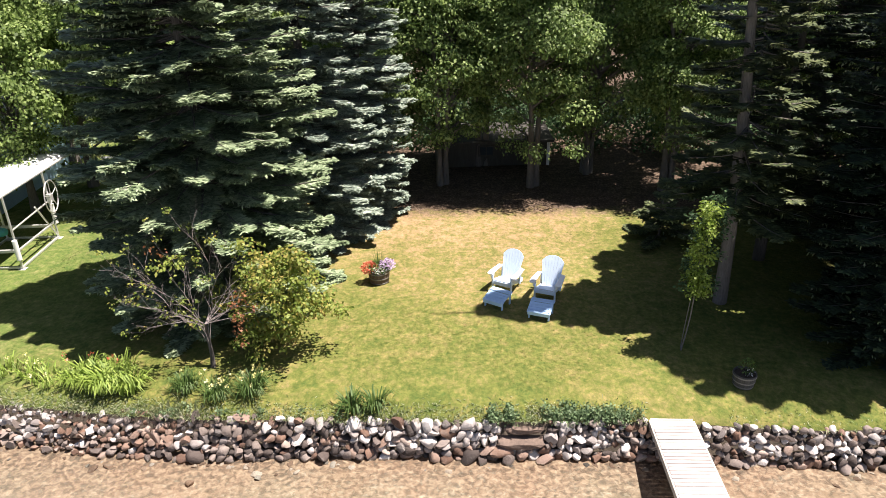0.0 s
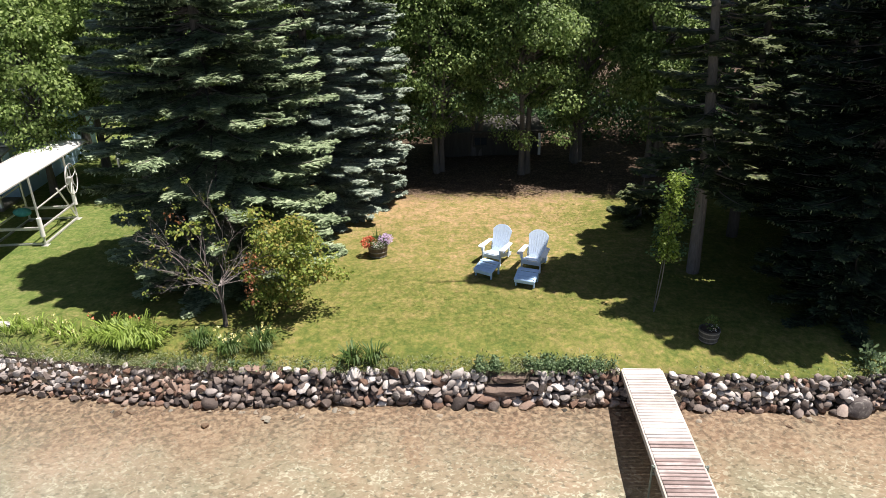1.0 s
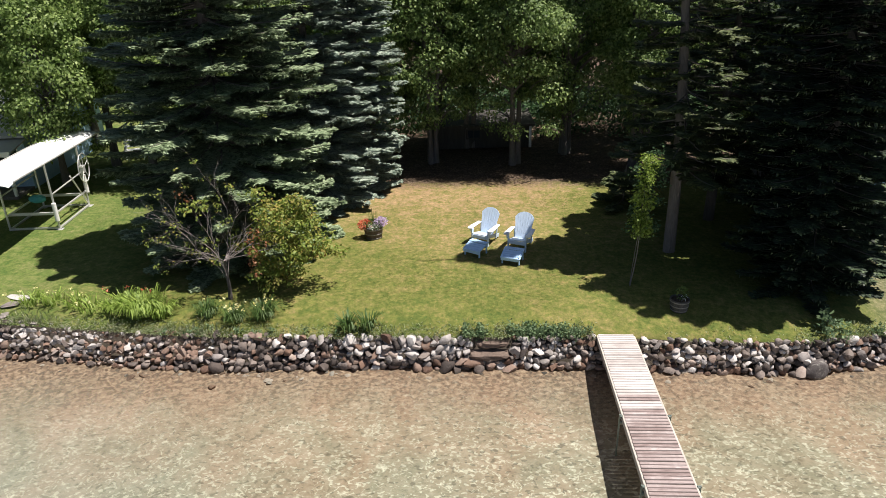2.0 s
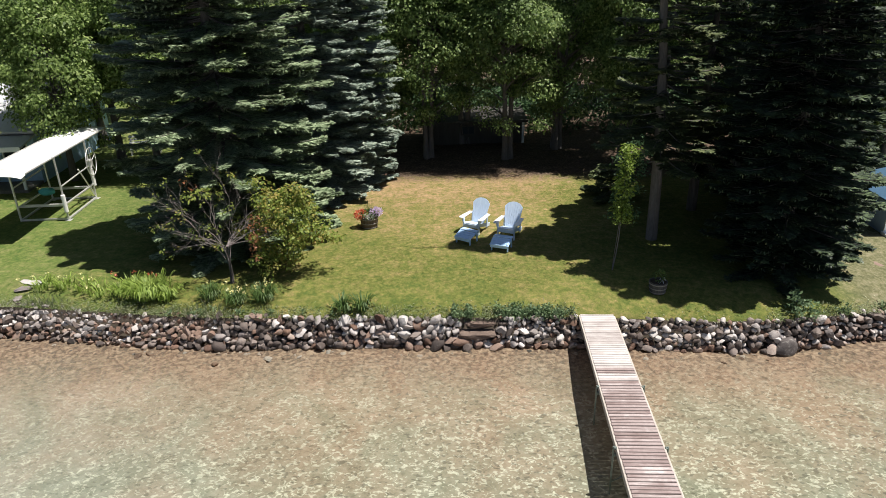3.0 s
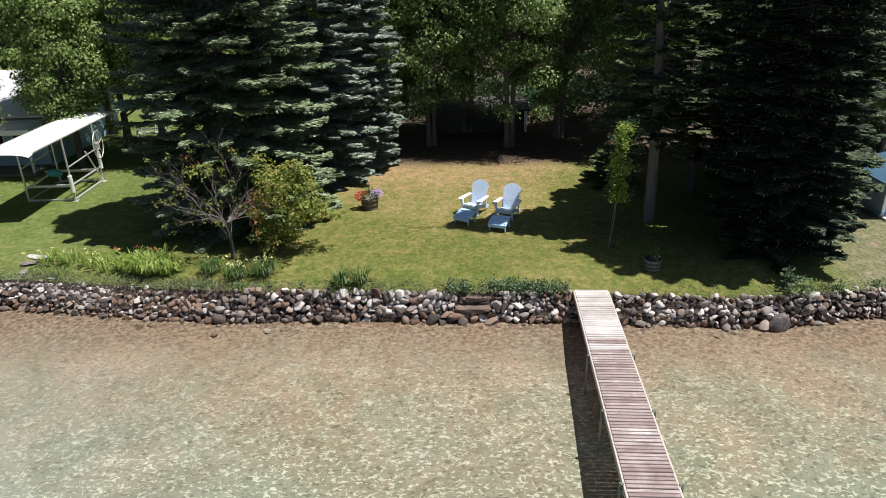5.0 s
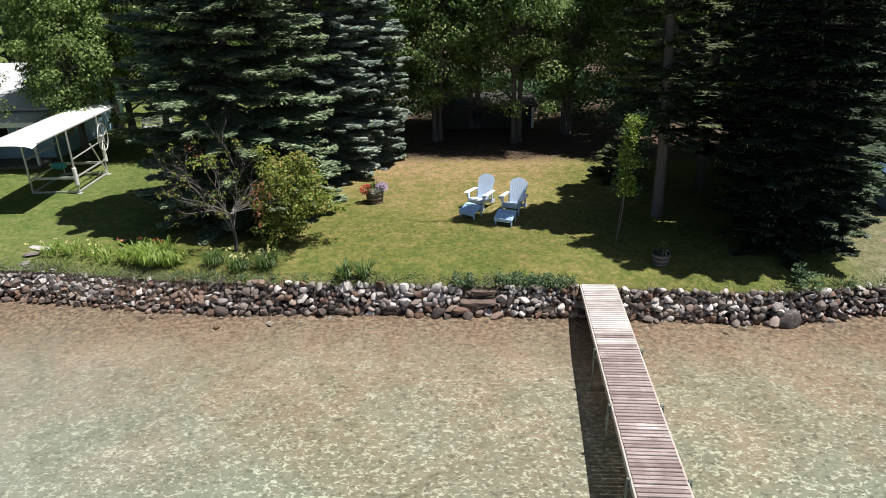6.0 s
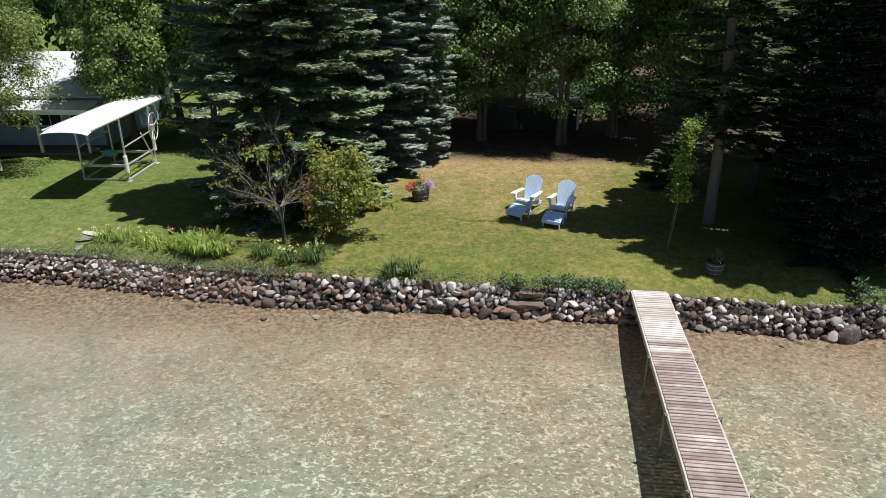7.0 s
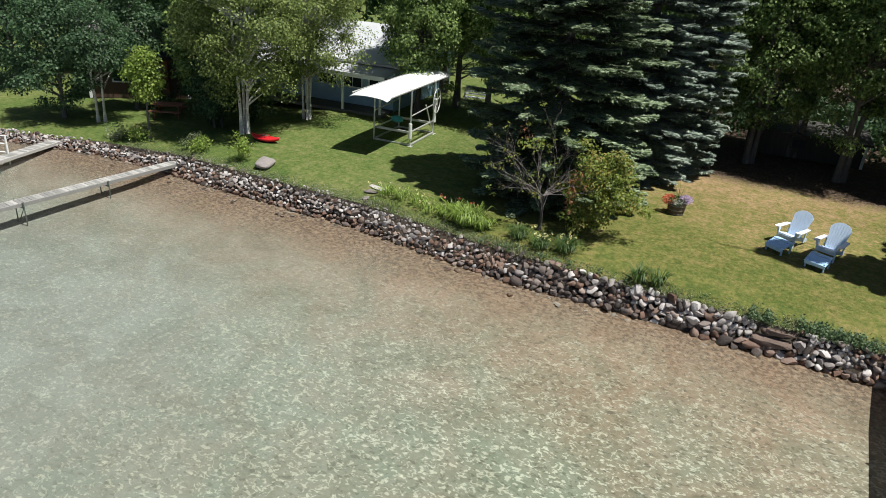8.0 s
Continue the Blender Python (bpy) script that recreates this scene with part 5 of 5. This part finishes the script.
def old_bench(m):
    thing = empty("garden_bench", m)
    tagged(thing, "weathered white wooden bench in the shade under the trees", "bench")
    for i in range(3):
        part("seat_slat", boxed((1.5, 0.12, 0.03), pose(0, -0.13 + 0.13 * i, 0.44), 0.006), WHITE_PAINT, thing)
        part("back_slat", boxed((1.5, 0.025, 0.09), pose(0, 0.22 + 0.03 * i, 0.58 + 0.14 * i, -12), 0.006), WHITE_PAINT, thing)
    for s in (-1, 1):
        part("front_leg", boxed((0.06, 0.06, 0.60), pose(s * 0.66, -0.17, 0.30), 0.006), WHITE_PAINT, thing)
        part("rear_leg", boxed((0.06, 0.06, 0.95), pose(s * 0.66, 0.24, 0.475, -6), 0.006), WHITE_PAINT, thing)
        part("armrest", boxed((0.08, 0.48, 0.03), pose(s * 0.66, 0.02, 0.615), 0.006), WHITE_PAINT, thing)
    return thing


old_bench(pose(-15.0, 24.7, 1.06, 0, 0, 18))


# ---------------------------------------------------------------- houses and sheds
def window_part(parent, m, w, h, trim, panes=2):
    fr = bmesh.new()
    for s in (-1, 1):
        box(fr, (0.07, 0.06, h + 0.14), pose(s * (w / 2 + 0.035), 0, 0), 0.006)
        box(fr, (w, 0.06, 0.07), pose(0, 0, s * (h / 2 + 0.035)), 0.006)
    ob = part("window", fr, trim, parent, "white framed window")
    ob.matrix_local = m
    for k in range(panes):
        pw = w / panes
        part("pane", boxed((pw - 0.03, 0.02, h), pose(-w / 2 + pw * (k + 0.5), 0.01, 0)), GLASS, ob)
    for k in range(1, panes):
        part("mullion", boxed((0.03, 0.05, h), pose(-w / 2 + w / panes * k, 0, 0), 0.004), trim, ob)
    return ob


def lake_house():
    thing = empty("house", pose(-22.6, 18.3, 1.04, 0, 0, 6))
    tagged(thing, "blue-grey lake house with a pale grey roof and white porch posts", "house")
    L, D, H = 10.5, 8.0, 2.35
    part("front_wall", boxed((L, 0.18, 0.95), pose(0, 1.3, 0.47), 0.01), SIDING, thing)
    part("upper_wall", boxed((L, 0.18, 0.35), pose(0, 1.3, 2.25), 0.01), SIDING, thing)
    for k in range(8):
        part("wall_pier", boxed((0.32, 0.18, 1.13), pose(-L / 2 + 0.16 + k * (L - 0.32) / 7, 1.3, 1.51), 0.01), SIDING, thing)
    for k in range(7):
        x = -L / 2 + 0.16 + (k + 0.5) * (L - 0.32) / 7
        window_part(thing, pose(x, 1.26, 1.5), 1.0, 0.95, WHITE_PAINT)
    for s in (-1, 1):
        part("side_wall", boxed((0.18, D - 0.4, H + 0.1), pose(s * (L / 2 - 0.1), 1.4 + (D - 0.4) / 2, (H + 0.1) / 2), 0.01), SIDING, thing)
    part("rear_wall", boxed((L, 0.18, H), pose(0, 1.3 + D - 0.3, H / 2), 0.01), SIDING, thing)
    part("porch_floor", boxed((L, 1.4, 0.16), pose(0, 0.5, 0.08), 0.01), GREY_BOARD, thing)
    for k in range(6):
        part("porch_post", boxed((0.11, 0.11, 1.8), pose(-L / 2 + 0.1 + k * (L - 0.2) / 5, -0.1, 1.05), 0.01), WHITE_PAINT, thing)
    part("porch_roof", boxed((L + 0.5, 1.75, 0.08), pose(0, 0.45, 2.12, 9), 0.01), ROOF_GREY, thing)
    part("fascia", boxed((L + 0.5, 0.04, 0.2), pose(0, -0.44, 1.96), 0.006), WHITE_PAINT, thing, "white fascia board")
    for s in (-1, 1):
        slope = boxed((L + 0.7, 4.6, 0.12), pose(0, 5.25 + s * 2.2, 3.02, -s * 17), 0.01)
        part("roof", slope, ROOF_GREY, thing)
    for s in (-1, 1):
        gable = bmesh.new()
        x = s * (L / 2 - 0.1)
        pts = [(x, 1.35, 2.4), (x, 9.1, 2.4), (x, 5.25, 3.6)]
        back = [gable.verts.new((p[0] - 0.06, p[1], p[2])) for p in pts]
        fore = [gable.verts.new((p[0] + 0.06, p[1], p[2])) for p in pts]
        gable.faces.new(back[::-1])
        gable.faces.new(fore)
        for k in range(3):
            gable.faces.new((back[k], back[(k + 1) % 3], fore[(k + 1) % 3], fore[k]))
        part("gable", gable, SIDING, thing)
    part("chimney", boxed((0.5, 0.5, 1.1), pose(-1.6, 5.0, 3.9), 0.02), GREY_BOARD, thing)
    return thing


lake_house()


def blue_shed():
    thing = empty("garden_shed", pose(15.85, 14.5, 1.05))
    tagged(thing, "light blue shed with white trim and a blue roof", "shed")
    w, d, h = 2.6, 2.2, 1.28
    for s in (-1, 1):
        part("side_wall", boxed((0.1, d, h), pose(s * (w / 2 - 0.05), 0, h / 2), 0.01), SIDING_PALE, thing)
        part("end_wall", boxed((w - 0.2, 0.1, h), pose(0, s * (d / 2 - 0.05), h / 2), 0.01), SIDING_PALE, thing)
        part("roof_slope", boxed((w / 2 + 0.35, d + 0.4, 0.06), pose(s * (w / 4 + 0.08), 0, h + 0.15, 0, s * 14, 0), 0.01), BLUE_ROOF, thing)
        part("corner_board", boxed((0.10, 0.04, h), pose(s * (w / 2 - 0.05), -d / 2 - 0.02, h / 2), 0.005), WHITE_PAINT, thing)
        end = bmesh.new()
        y = s * (d / 2 - 0.06)
        pts = [(-w / 2 + 0.05, y, h), (w / 2 - 0.05, y, h), (0, y, h + 0.31)]
        a = [end.verts.new((p[0], p[1] - 0.04, p[2])) for p in pts]
        b = [end.verts.new((p[0], p[1] + 0.04, p[2])) for p in pts]
        end.faces.new(a)
        end.faces.new(b[::-1])
        for k in range(3):
            end.faces.new((a[k], b[k], b[(k + 1) % 3], a[(k + 1) % 3]))
        part("gable", end, SIDING_PALE, thing)
    door = part("door", boxed((0.85, 0.05, 1.12), pose(-0.55, -d / 2 - 0.03, 0.60), 0.008), BLUE_DOOR, thing, "dark blue door")
    part("door_trim", boxed((0.09, 0.05, 1.2), pose(-1.02, -d / 2 - 0.035, 0.63), 0.006), WHITE_PAINT, thing)
    part("door_trim", boxed((0.09, 0.05, 1.2), pose(-0.08, -d / 2 - 0.035, 0.63), 0.006), WHITE_PAINT, thing)
    part("handle", boxed((0.03, 0.05, 0.14), pose(-0.22, -d / 2 - 0.08, 0.8), 0.006), ALU, door)
    part("sill_board", boxed((w + 0.1, 0.5, 0.12), pose(0, -d / 2 - 0.22, 0.06), 0.01), WHITE_PAINT, thing)
    return thing


blue_shed()


def back_shed():
    thing = empty("old_shed", pose(1.2, 26.8, 1.04, 0, 0, 4))
    tagged(thing, "low grey weathered shed half hidden behind the trees", "shed")
    w, d, h = 5.0, 2.2, 1.15
    for s in (-1, 1):
        part("end_wall", boxed((0.1, d, h), pose(s * (w / 2 - 0.05), 0, h / 2), 0.01), SHADED_BOARD, thing)
        part("long_wall", boxed((w - 0.2, 0.1, h), pose(0, s * (d / 2 - 0.05), h / 2), 0.01), SHADED_BOARD, thing)
    part("roof", boxed((w + 0.3, d + 0.4, 0.1), pose(0, 0, h + 0.12, 5), 0.01), SHADED_BOARD, thing)
    part("corner_board", boxed((0.12, 0.04, h), pose(w / 2 - 0.06, -d / 2 - 0.02, h / 2), 0.005), WHITE_PAINT, thing)
    window_part(thing, pose(-0.3, -d / 2 - 0.01, 0.75), 0.6, 0.35, SHADED_BOARD)
    return thing


back_shed()


def brown_cabin():
    thing = empty("cabin", pose(-30.35, 15.6, z_at(-30.35, 15.6), 0, 0, 40))
    tagged(thing, "dark brown cabin with white corner boards behind the trees", "cabin")
    part("front_wall", boxed((5.0, 0.2, 2.3), pose(0, 0, 1.15), 0.01), BROWN_BOARD, thing)
    part("rear_wall", boxed((5.0, 0.2, 2.3), pose(0, 4, 1.15), 0.01), BROWN_BOARD, thing)
    for s in (-1, 1):
        part("side_wall", boxed((0.2, 3.8, 2.3), pose(s * 2.39, 2, 1.15), 0.01), BROWN_BOARD, thing)
        part("roof", boxed((5.8, 2.9, 0.1), pose(0, 2 + s * 1.25, 2.85, -s * 27), 0.01), SHADED_BOARD, thing)
        part("corner_board", boxed((0.14, 0.04, 2.3), pose(s * 2.42, -0.125, 1.15), 0.005), WHITE_PAINT, thing)
    window_part(thing, pose(-0.8, -0.11, 1.35), 0.9, 0.9, WHITE_PAINT)
    part("door", boxed((0.9, 0.05, 1.95), pose(1.0, -0.12, 1.0), 0.008), RED_WOOD, thing, "red-brown door")
    return thing


brown_cabin()


def picnic_table(m):
    """A plank picnic table with its two benches on crossed legs."""
    thing = empty("picnic_table", m)
    tagged(thing, "red-brown plank picnic table with attached benches, standing in for deck steps", "table")
    for k in range(5):
        part("top_plank", boxed((1.7, 0.135, 0.04), pose(0, -0.29 + 0.145 * k, 0.74), 0.006), RED_WOOD, thing)
    for s in (-1, 1):
        for k in range(2):
            part("bench_plank", boxed((1.7, 0.135, 0.04), pose(0, s * (0.62 + 0.145 * k), 0.44), 0.006), RED_WOOD, thing)
        part("bench_bearer", boxed((0.045, 1.6, 0.09), pose(s * 0.6, 0, 0.37), 0.006), RED_WOOD, thing)
        part("top_bearer", boxed((0.045, 0.7, 0.09), pose(s * 0.6, 0, 0.67), 0.006), RED_WOOD, thing)
        for t in (-1, 1):
            part("leg", boxed((0.045, 0.10, 0.86), pose(s * 0.645, t * 0.36, 0.36, t * 28), 0.006), RED_WOOD, thing)
    return thing


# added in place of a deck with steps and a reddish railing
picnic_table(pose(-25.9, 13.4, z_at(-25.9, 13.4), 0, 0, 30) @ Matrix.Scale(0.85, 4))


def pipe_frame(m):
    """The white pipe end of a hoist standing by the far dock."""
    thing = empty("pipe_frame", m)
    tagged(thing, "white pipe frame standing in the water beside a dock", "frame")
    for x in (-0.35, 0.35):
        part("post", rodded((x, 0, -0.7), (x, 0, 0.95), 0.04, None, 10), PVC, thing)
    for z in (0.25, 0.6, 0.92):
        part("rail", rodded((-0.35, 0, z), (0.35, 0, z), 0.03, None, 8), PVC, thing)
    return thing


pipe_frame(pose(-27.2, 6.0, 0.1, 0, 0, 20))


# ---------------------------------------------------------------- small things on the lawn
def kayak():
    verts, faces, n = [], [], 16
    for i in range(n + 1):
        s = -1 + 2 * i / n
        w = 0.30 * (1 - abs(s) ** 2.3) + 0.012
        up = 0.10 * abs(s) ** 3
        for j in range(10):
            a = 2 * math.pi * j / 10
            verts.append((s * 0.75, w * math.cos(a), 0.13 + up + (0.13 - 0.05 * abs(s)) * math.sin(a)))
        if i:
            b0, b1 = (i - 1) * 10, i * 10
            faces += [(b0 + j, b0 + (j + 1) % 10, b1 + (j + 1) % 10, b1 + j) for j in range(10)]
    faces += [tuple(range(9, -1, -1)), tuple(range(n * 10, n * 10 + 10))]
    thing = empty("kayak", pose(-18.85, 12.05, 1.07, 0, 0, 8) @ Matrix.Scale(0.88, 4))
    tagged(thing, "short red plastic kayak lying on the lawn under the birch", "kayak")
    sheet("hull", verts, faces, RED_PLASTIC, thing)
    ring = [(0.26 * math.cos(a) - 0.05, 0.17 * math.sin(a), 0.275) for a in np.linspace(0, 2 * math.pi, 21)]
    tubes("coaming", [(np.array(ring), np.full(21, 0.016), 5)], RED_PLASTIC, thing)
    part("seat", boxed((0.3, 0.2, 0.03), pose(-0.08, 0, 0.262), 0.01), OAK, thing)


kayak()


def rock_mesh(name, seed, material, detail=2, flat=0.75, smooth=False, keen=1.0):
    """A split fieldstone: a lump with a few flat broken faces, fewer and shallower where it is less keen."""
    r = random.Random(seed)
    cuts = [(Vector((r.gauss(0, 1), r.gauss(0, 1), r.gauss(0, 1))).normalized(), r.uniform(0.44, 0.76)) for _ in range(10)]
    bm = bmesh.new()
    bmesh.ops.create_icosphere(bm, subdivisions=detail, radius=1.0)
    off = Vector((seed * 3.7, seed * 1.3, seed * 7.1))
    for v in bm.verts:
        c = v.co * (1 + 0.26 * noise.noise(v.co * 1.3 + off))
        for n, d in cuts:
            over = c.dot(n) - d
            if over > 0:
                c = c - n * over * keen
        v.co = Vector((c.x * 1.45, c.y * 1.15, c.z * flat * 1.35))
    me = bpy.data.meshes.new(name)
    bm.to_mesh(me)
    bm.free()
    if smooth:
        me.polygons.foreach_set("use_smooth", [True] * len(me.polygons))
        me.set_sharp_from_angle(angle=radians(42))
    me.materials.append(material)
    return me


def lone_rock(name, at, size, material, seed, label, keen=1.0):
    ob = new(name, rock_mesh(name, seed, material, 3, 0.6, True, keen))
    ob.matrix_world = pose(*at, 0, 0, seed * 40) @ Matrix.Diagonal((*size, 1))
    return tagged(ob, label, "boulder")


lone_rock("boulder", (-16.9, 9.72, 1.07), (0.36, 0.34, 0.30), ROCKS["mixed"], 21, "large pale grey boulder on the lawn near the shore", 0.3)
lone_rock("boulder", (9.25, 7.78, 0.2), (0.25, 0.24, 0.42), ROCKS["mixed"], 9, "large grey boulder at the wall's foot in the water", 0.5)
lone_rock("flat_stone", (-12.15, 10.2, 1.05), (0.30, 0.17, 0.04), ROCKS["mixed"], 4, "flat pale stone set in the grass")
lone_rock("flat_stone", (-12.1, 9.42, 0.92), (0.24, 0.16, 0.04), ROCKS["mixed"], 7, "flat pale stone set in the grass")
lone_rock("flat_stone", (-12.15, 9.8, 1.02), (0.27, 0.17, 0.04), ROCKS["mixed"], 5, "flat pale stone set in the grass")
lone_rock("flat_stone", (13.2, 11.0, 1.06), (0.3, 0.2, 0.06), ROCKS["rusty"], 6, "flat pale stone set in the grass")
lone_rock("boulder", (9.9, 8.95, 0.98), (0.16, 0.14, 0.15), ROCKS["mixed"], 8, "rounded grey stone in the shade by the wall")


# ---------------------------------------------------------------- docks
def dock(name, m, length, width, planks, edge, label, plank_w=0.14, every=3.0, first=None, gap=0.0035):
    thing = empty(name, m)
    tagged(thing, label, "dock")
    step = plank_w + gap
    shapes = []
    for k in range(8):
        bm = boxed((width - 0.03 - 0.006 * (k % 4), plank_w, 0.036), None, 0.015)
        me = bpy.data.meshes.new("plank")
        bm.to_mesh(me)
        bm.free()
        me.materials.append(first if first is not None and k > 3 else planks)
        shapes.append(me)
    r = random.Random(4)
    for i in range(int(length / step)):
        bleached = r.random() < np.interp(step * i, [2.2, 3.9], [1.0, 0.0])
        ob = new("plank", shapes[r.randrange(4) + (4 if bleached else 0)])
        ob.parent = thing
        ob.matrix_local = pose(r.uniform(-0.006, 0.006), -step * (i + 0.5), r.uniform(-0.006, 0.006), r.uniform(-2, 2), r.uniform(-0.4, 0.4), r.uniform(-0.06, 0.06))
    for s in (-1, 1):
        part("stringer", boxed((0.04, length, 0.13), pose(s * (width / 2 - 0.006), -length / 2, -0.06), 0.006), edge, thing)
    n = int(length / every)
    for k in range(n + 1):
        y = -3.35 - k * every
        if y < -length:
            break
        for s in (-1, 1):
            x = s * (width / 2 + 0.06)
            part("pile", rodded((x, y, -1.5), (x, y, 0.03), 0.02, None, 8), STEEL, thing)
            part("bracket", boxed((0.06, 0.07, 0.06), pose(x - s * 0.03, y, -0.01), 0.01), STEEL, thing)
        part("cross_bar", boxed((width + 0.1, 0.05, 0.06), pose(0, y, -0.17), 0.006), STEEL, thing)
        if k:
            part("brace", rodded((-width / 2 - 0.05, y, -0.85), (width / 2 + 0.05, y, -0.16), 0.014, None, 6), STEEL, thing)
    return thing


dock("dock", pose(4.42, 8.42, 0.86, 0, 0, -0.6), 21.0, 0.93, DOCK_WOOD, DOCK_EDGE, "narrow weathered plank dock on steel pipes running into the lake", every=2.06, first=DOCK_BLEACHED, plank_w=0.0985, gap=0.0025)
dock("dock", pose(-20.9, 9.4, 0.45, 0, 0, -6.0), 13.0, 0.45, DOCK_PALE, DOCK_PALE, "pale grey plank dock of the neighbouring lot")
dock("dock", pose(-27.2, 8.5, 0.30, 0, 0, 12), 11.0, 0.5, DOCK_PALE, DOCK_PALE, "pale grey plank dock farther along the shore")


# ---------------------------------------------------------------- the fieldstone wall along the shore
def stone_wall():
    wall = empty("stone_wall", pose(0, 0, 0))
    tagged(wall, "dry-laid wall of rounded fieldstones between lawn and lake", "stone wall", kind="structure")
    kinds = list(ROCKS)
    meshes = {k: [rock_mesh("stone", 10 + i, ROCKS[k], 2, 0.75, True, 0.88) for i in range(7)] for k in kinds}
    coarse = {k: [rock_mesh("stone", 10 + i, ROCKS[k], 1, 0.75, True, 0.88) for i in range(7)] for k in kinds}
    joined = {k: ([], []) for k in kinds}
    r = random.Random(12)

    def pick(x, row):
        if row == 0 and r.random() < 0.8 or row == 1 and r.random() < 0.5:
            return "dark" if -7 < x < -2.8 or r.random() < 0.4 else "rusty"
        if -2.6 < x < 1.0:
            return r.choice(("pale", "pale", "pale", "mixed", "mixed", "rusty", "dark")) if row > 2 else r.choice(("mixed", "dark", "dark", "pale", "rusty"))
        if -6.3 < x <= -2.6:
            return r.choice(("dark", "dark", "dark", "rusty", "rusty", "mixed", "pale"))
        if x <= -9.0 and row > 1:
            return r.choice(("mixed", "mixed", "pale", "pale", "rusty", "dark"))
        if x <= -6.3:
            return r.choice(("rusty", "rusty", "rusty", "rusty", "dark", "dark", "mixed", "pale"))
        return r.choice(("mixed", "pale", "pale", "rusty", "dark", "dark"))

    def put(kind, m, single):
        me = (meshes if single or -8 < m.translation.x < 10.5 else coarse)[kind][r.randrange(7)]
        if single:
            ob = new("stone", me)
            ob.parent = wall
            ob.matrix_local = m
        else:
            verts, faces = joined[kind]
            off = len(verts)
            verts += [tuple(m @ v.co) for v in me.vertices]
            faces += [tuple(i + off for i in p.vertices) for p in me.polygons]

    for row in range(7):
        x = -31.0 + r.uniform(0, 0.2)
        while x < 22:
            s = (0.076 + 0.066 * r.random() ** 1.4 + (0.04 if r.random() < 0.05 else 0)) * (1.1 if row in (0, 3) else 0.94) * (1.12 if -2.6 < x < 1 else 0.8 if x < -6 else 0.85 if x > 1.8 else 0.98)
            x += s * 0.90
            low = float(np.interp(x, [-30, -23, -20], [0.5, 0.6, 1.0]))
            step_gap = 0.75 < x < 1.75 and row > 1
            if not step_gap and not (3.95 < x < 4.9 and row > 3):
                steep = float(np.interp(x, [-7.0, -2.0], [0.0, 1.0]))
                y = float(shore(x)) - 0.33 + 0.17 * steep + (0.085 - 0.04 * steep) * row + r.uniform(-0.06, 0.06)
                z = (0.11 + 0.114 * row + r.uniform(-0.05, 0.05)) * low
                m = pose(x, y, z, r.uniform(-35, 35), r.uniform(-35, 35), r.uniform(0, 360)) @ Matrix.Diagonal((s * r.uniform(0.85, 1.3), s, s * r.uniform(0.8, 1.2), 1))
                put(pick(x, row), m, -4.4 < x < 5.4)
            x += s * 0.86
    # stones fallen into the water at the wall's foot
    for i in range(260):
        x = r.uniform(-24, 20)
        s = r.uniform(0.035, 0.10)
        y = float(shore(x)) - (0.36 if x < -4 else 0.20) - abs(r.gauss(0, 0.13)) * (1.8 if x < -2.5 else 1.2)
        m = pose(x, y, 0.02, r.uniform(-20, 20), r.uniform(-20, 20), r.uniform(0, 360)) @ Matrix.Diagonal((s, s, s * 0.6, 1))
        put(r.choice(("rusty", "rusty", "rusty", "dark")), m, False)
    for kind, (verts, faces) in joined.items():
        heap = sheet("stones", verts, faces, ROCKS_JOINED[kind], wall)
        heap.data.set_sharp_from_angle(angle=radians(42))
        tagged(heap, kind="stuff")
    return wall


stone_wall()


def shore_steps():
    thing = empty("shore_steps", pose(1.25, 8.2, 0.0))
    tagged(thing, "two worn red-brown flagstone steps set into the stone wall", "steps")
    for k, (y, z, w) in enumerate(((0.04, 0.45, 1.05), (0.22, 0.70, 0.85))):
        bm = bmesh.new()
        bmesh.ops.create_icosphere(bm, subdivisions=3, radius=1.0)
        for v in bm.verts:
            c = v.co
            v.co = Vector((max(-0.8, min(0.8, c.x)) * w * 0.6, max(-0.75, min(0.75, c.y)) * 0.32, (max(-0.9, c.z) if c.z < 0 else min(0.35, c.z)) * 0.14 - 0.05 * max(0.0, -c.y))) * (1 + 0.12 * noise.noise(c * 2 + Vector((k, 0, 0))))
        bmesh.ops.translate(bm, vec=(0.05 * k, y, z), verts=bm.verts)
        part("step_stone", bm, TERRACOTTA, thing)


shore_steps()
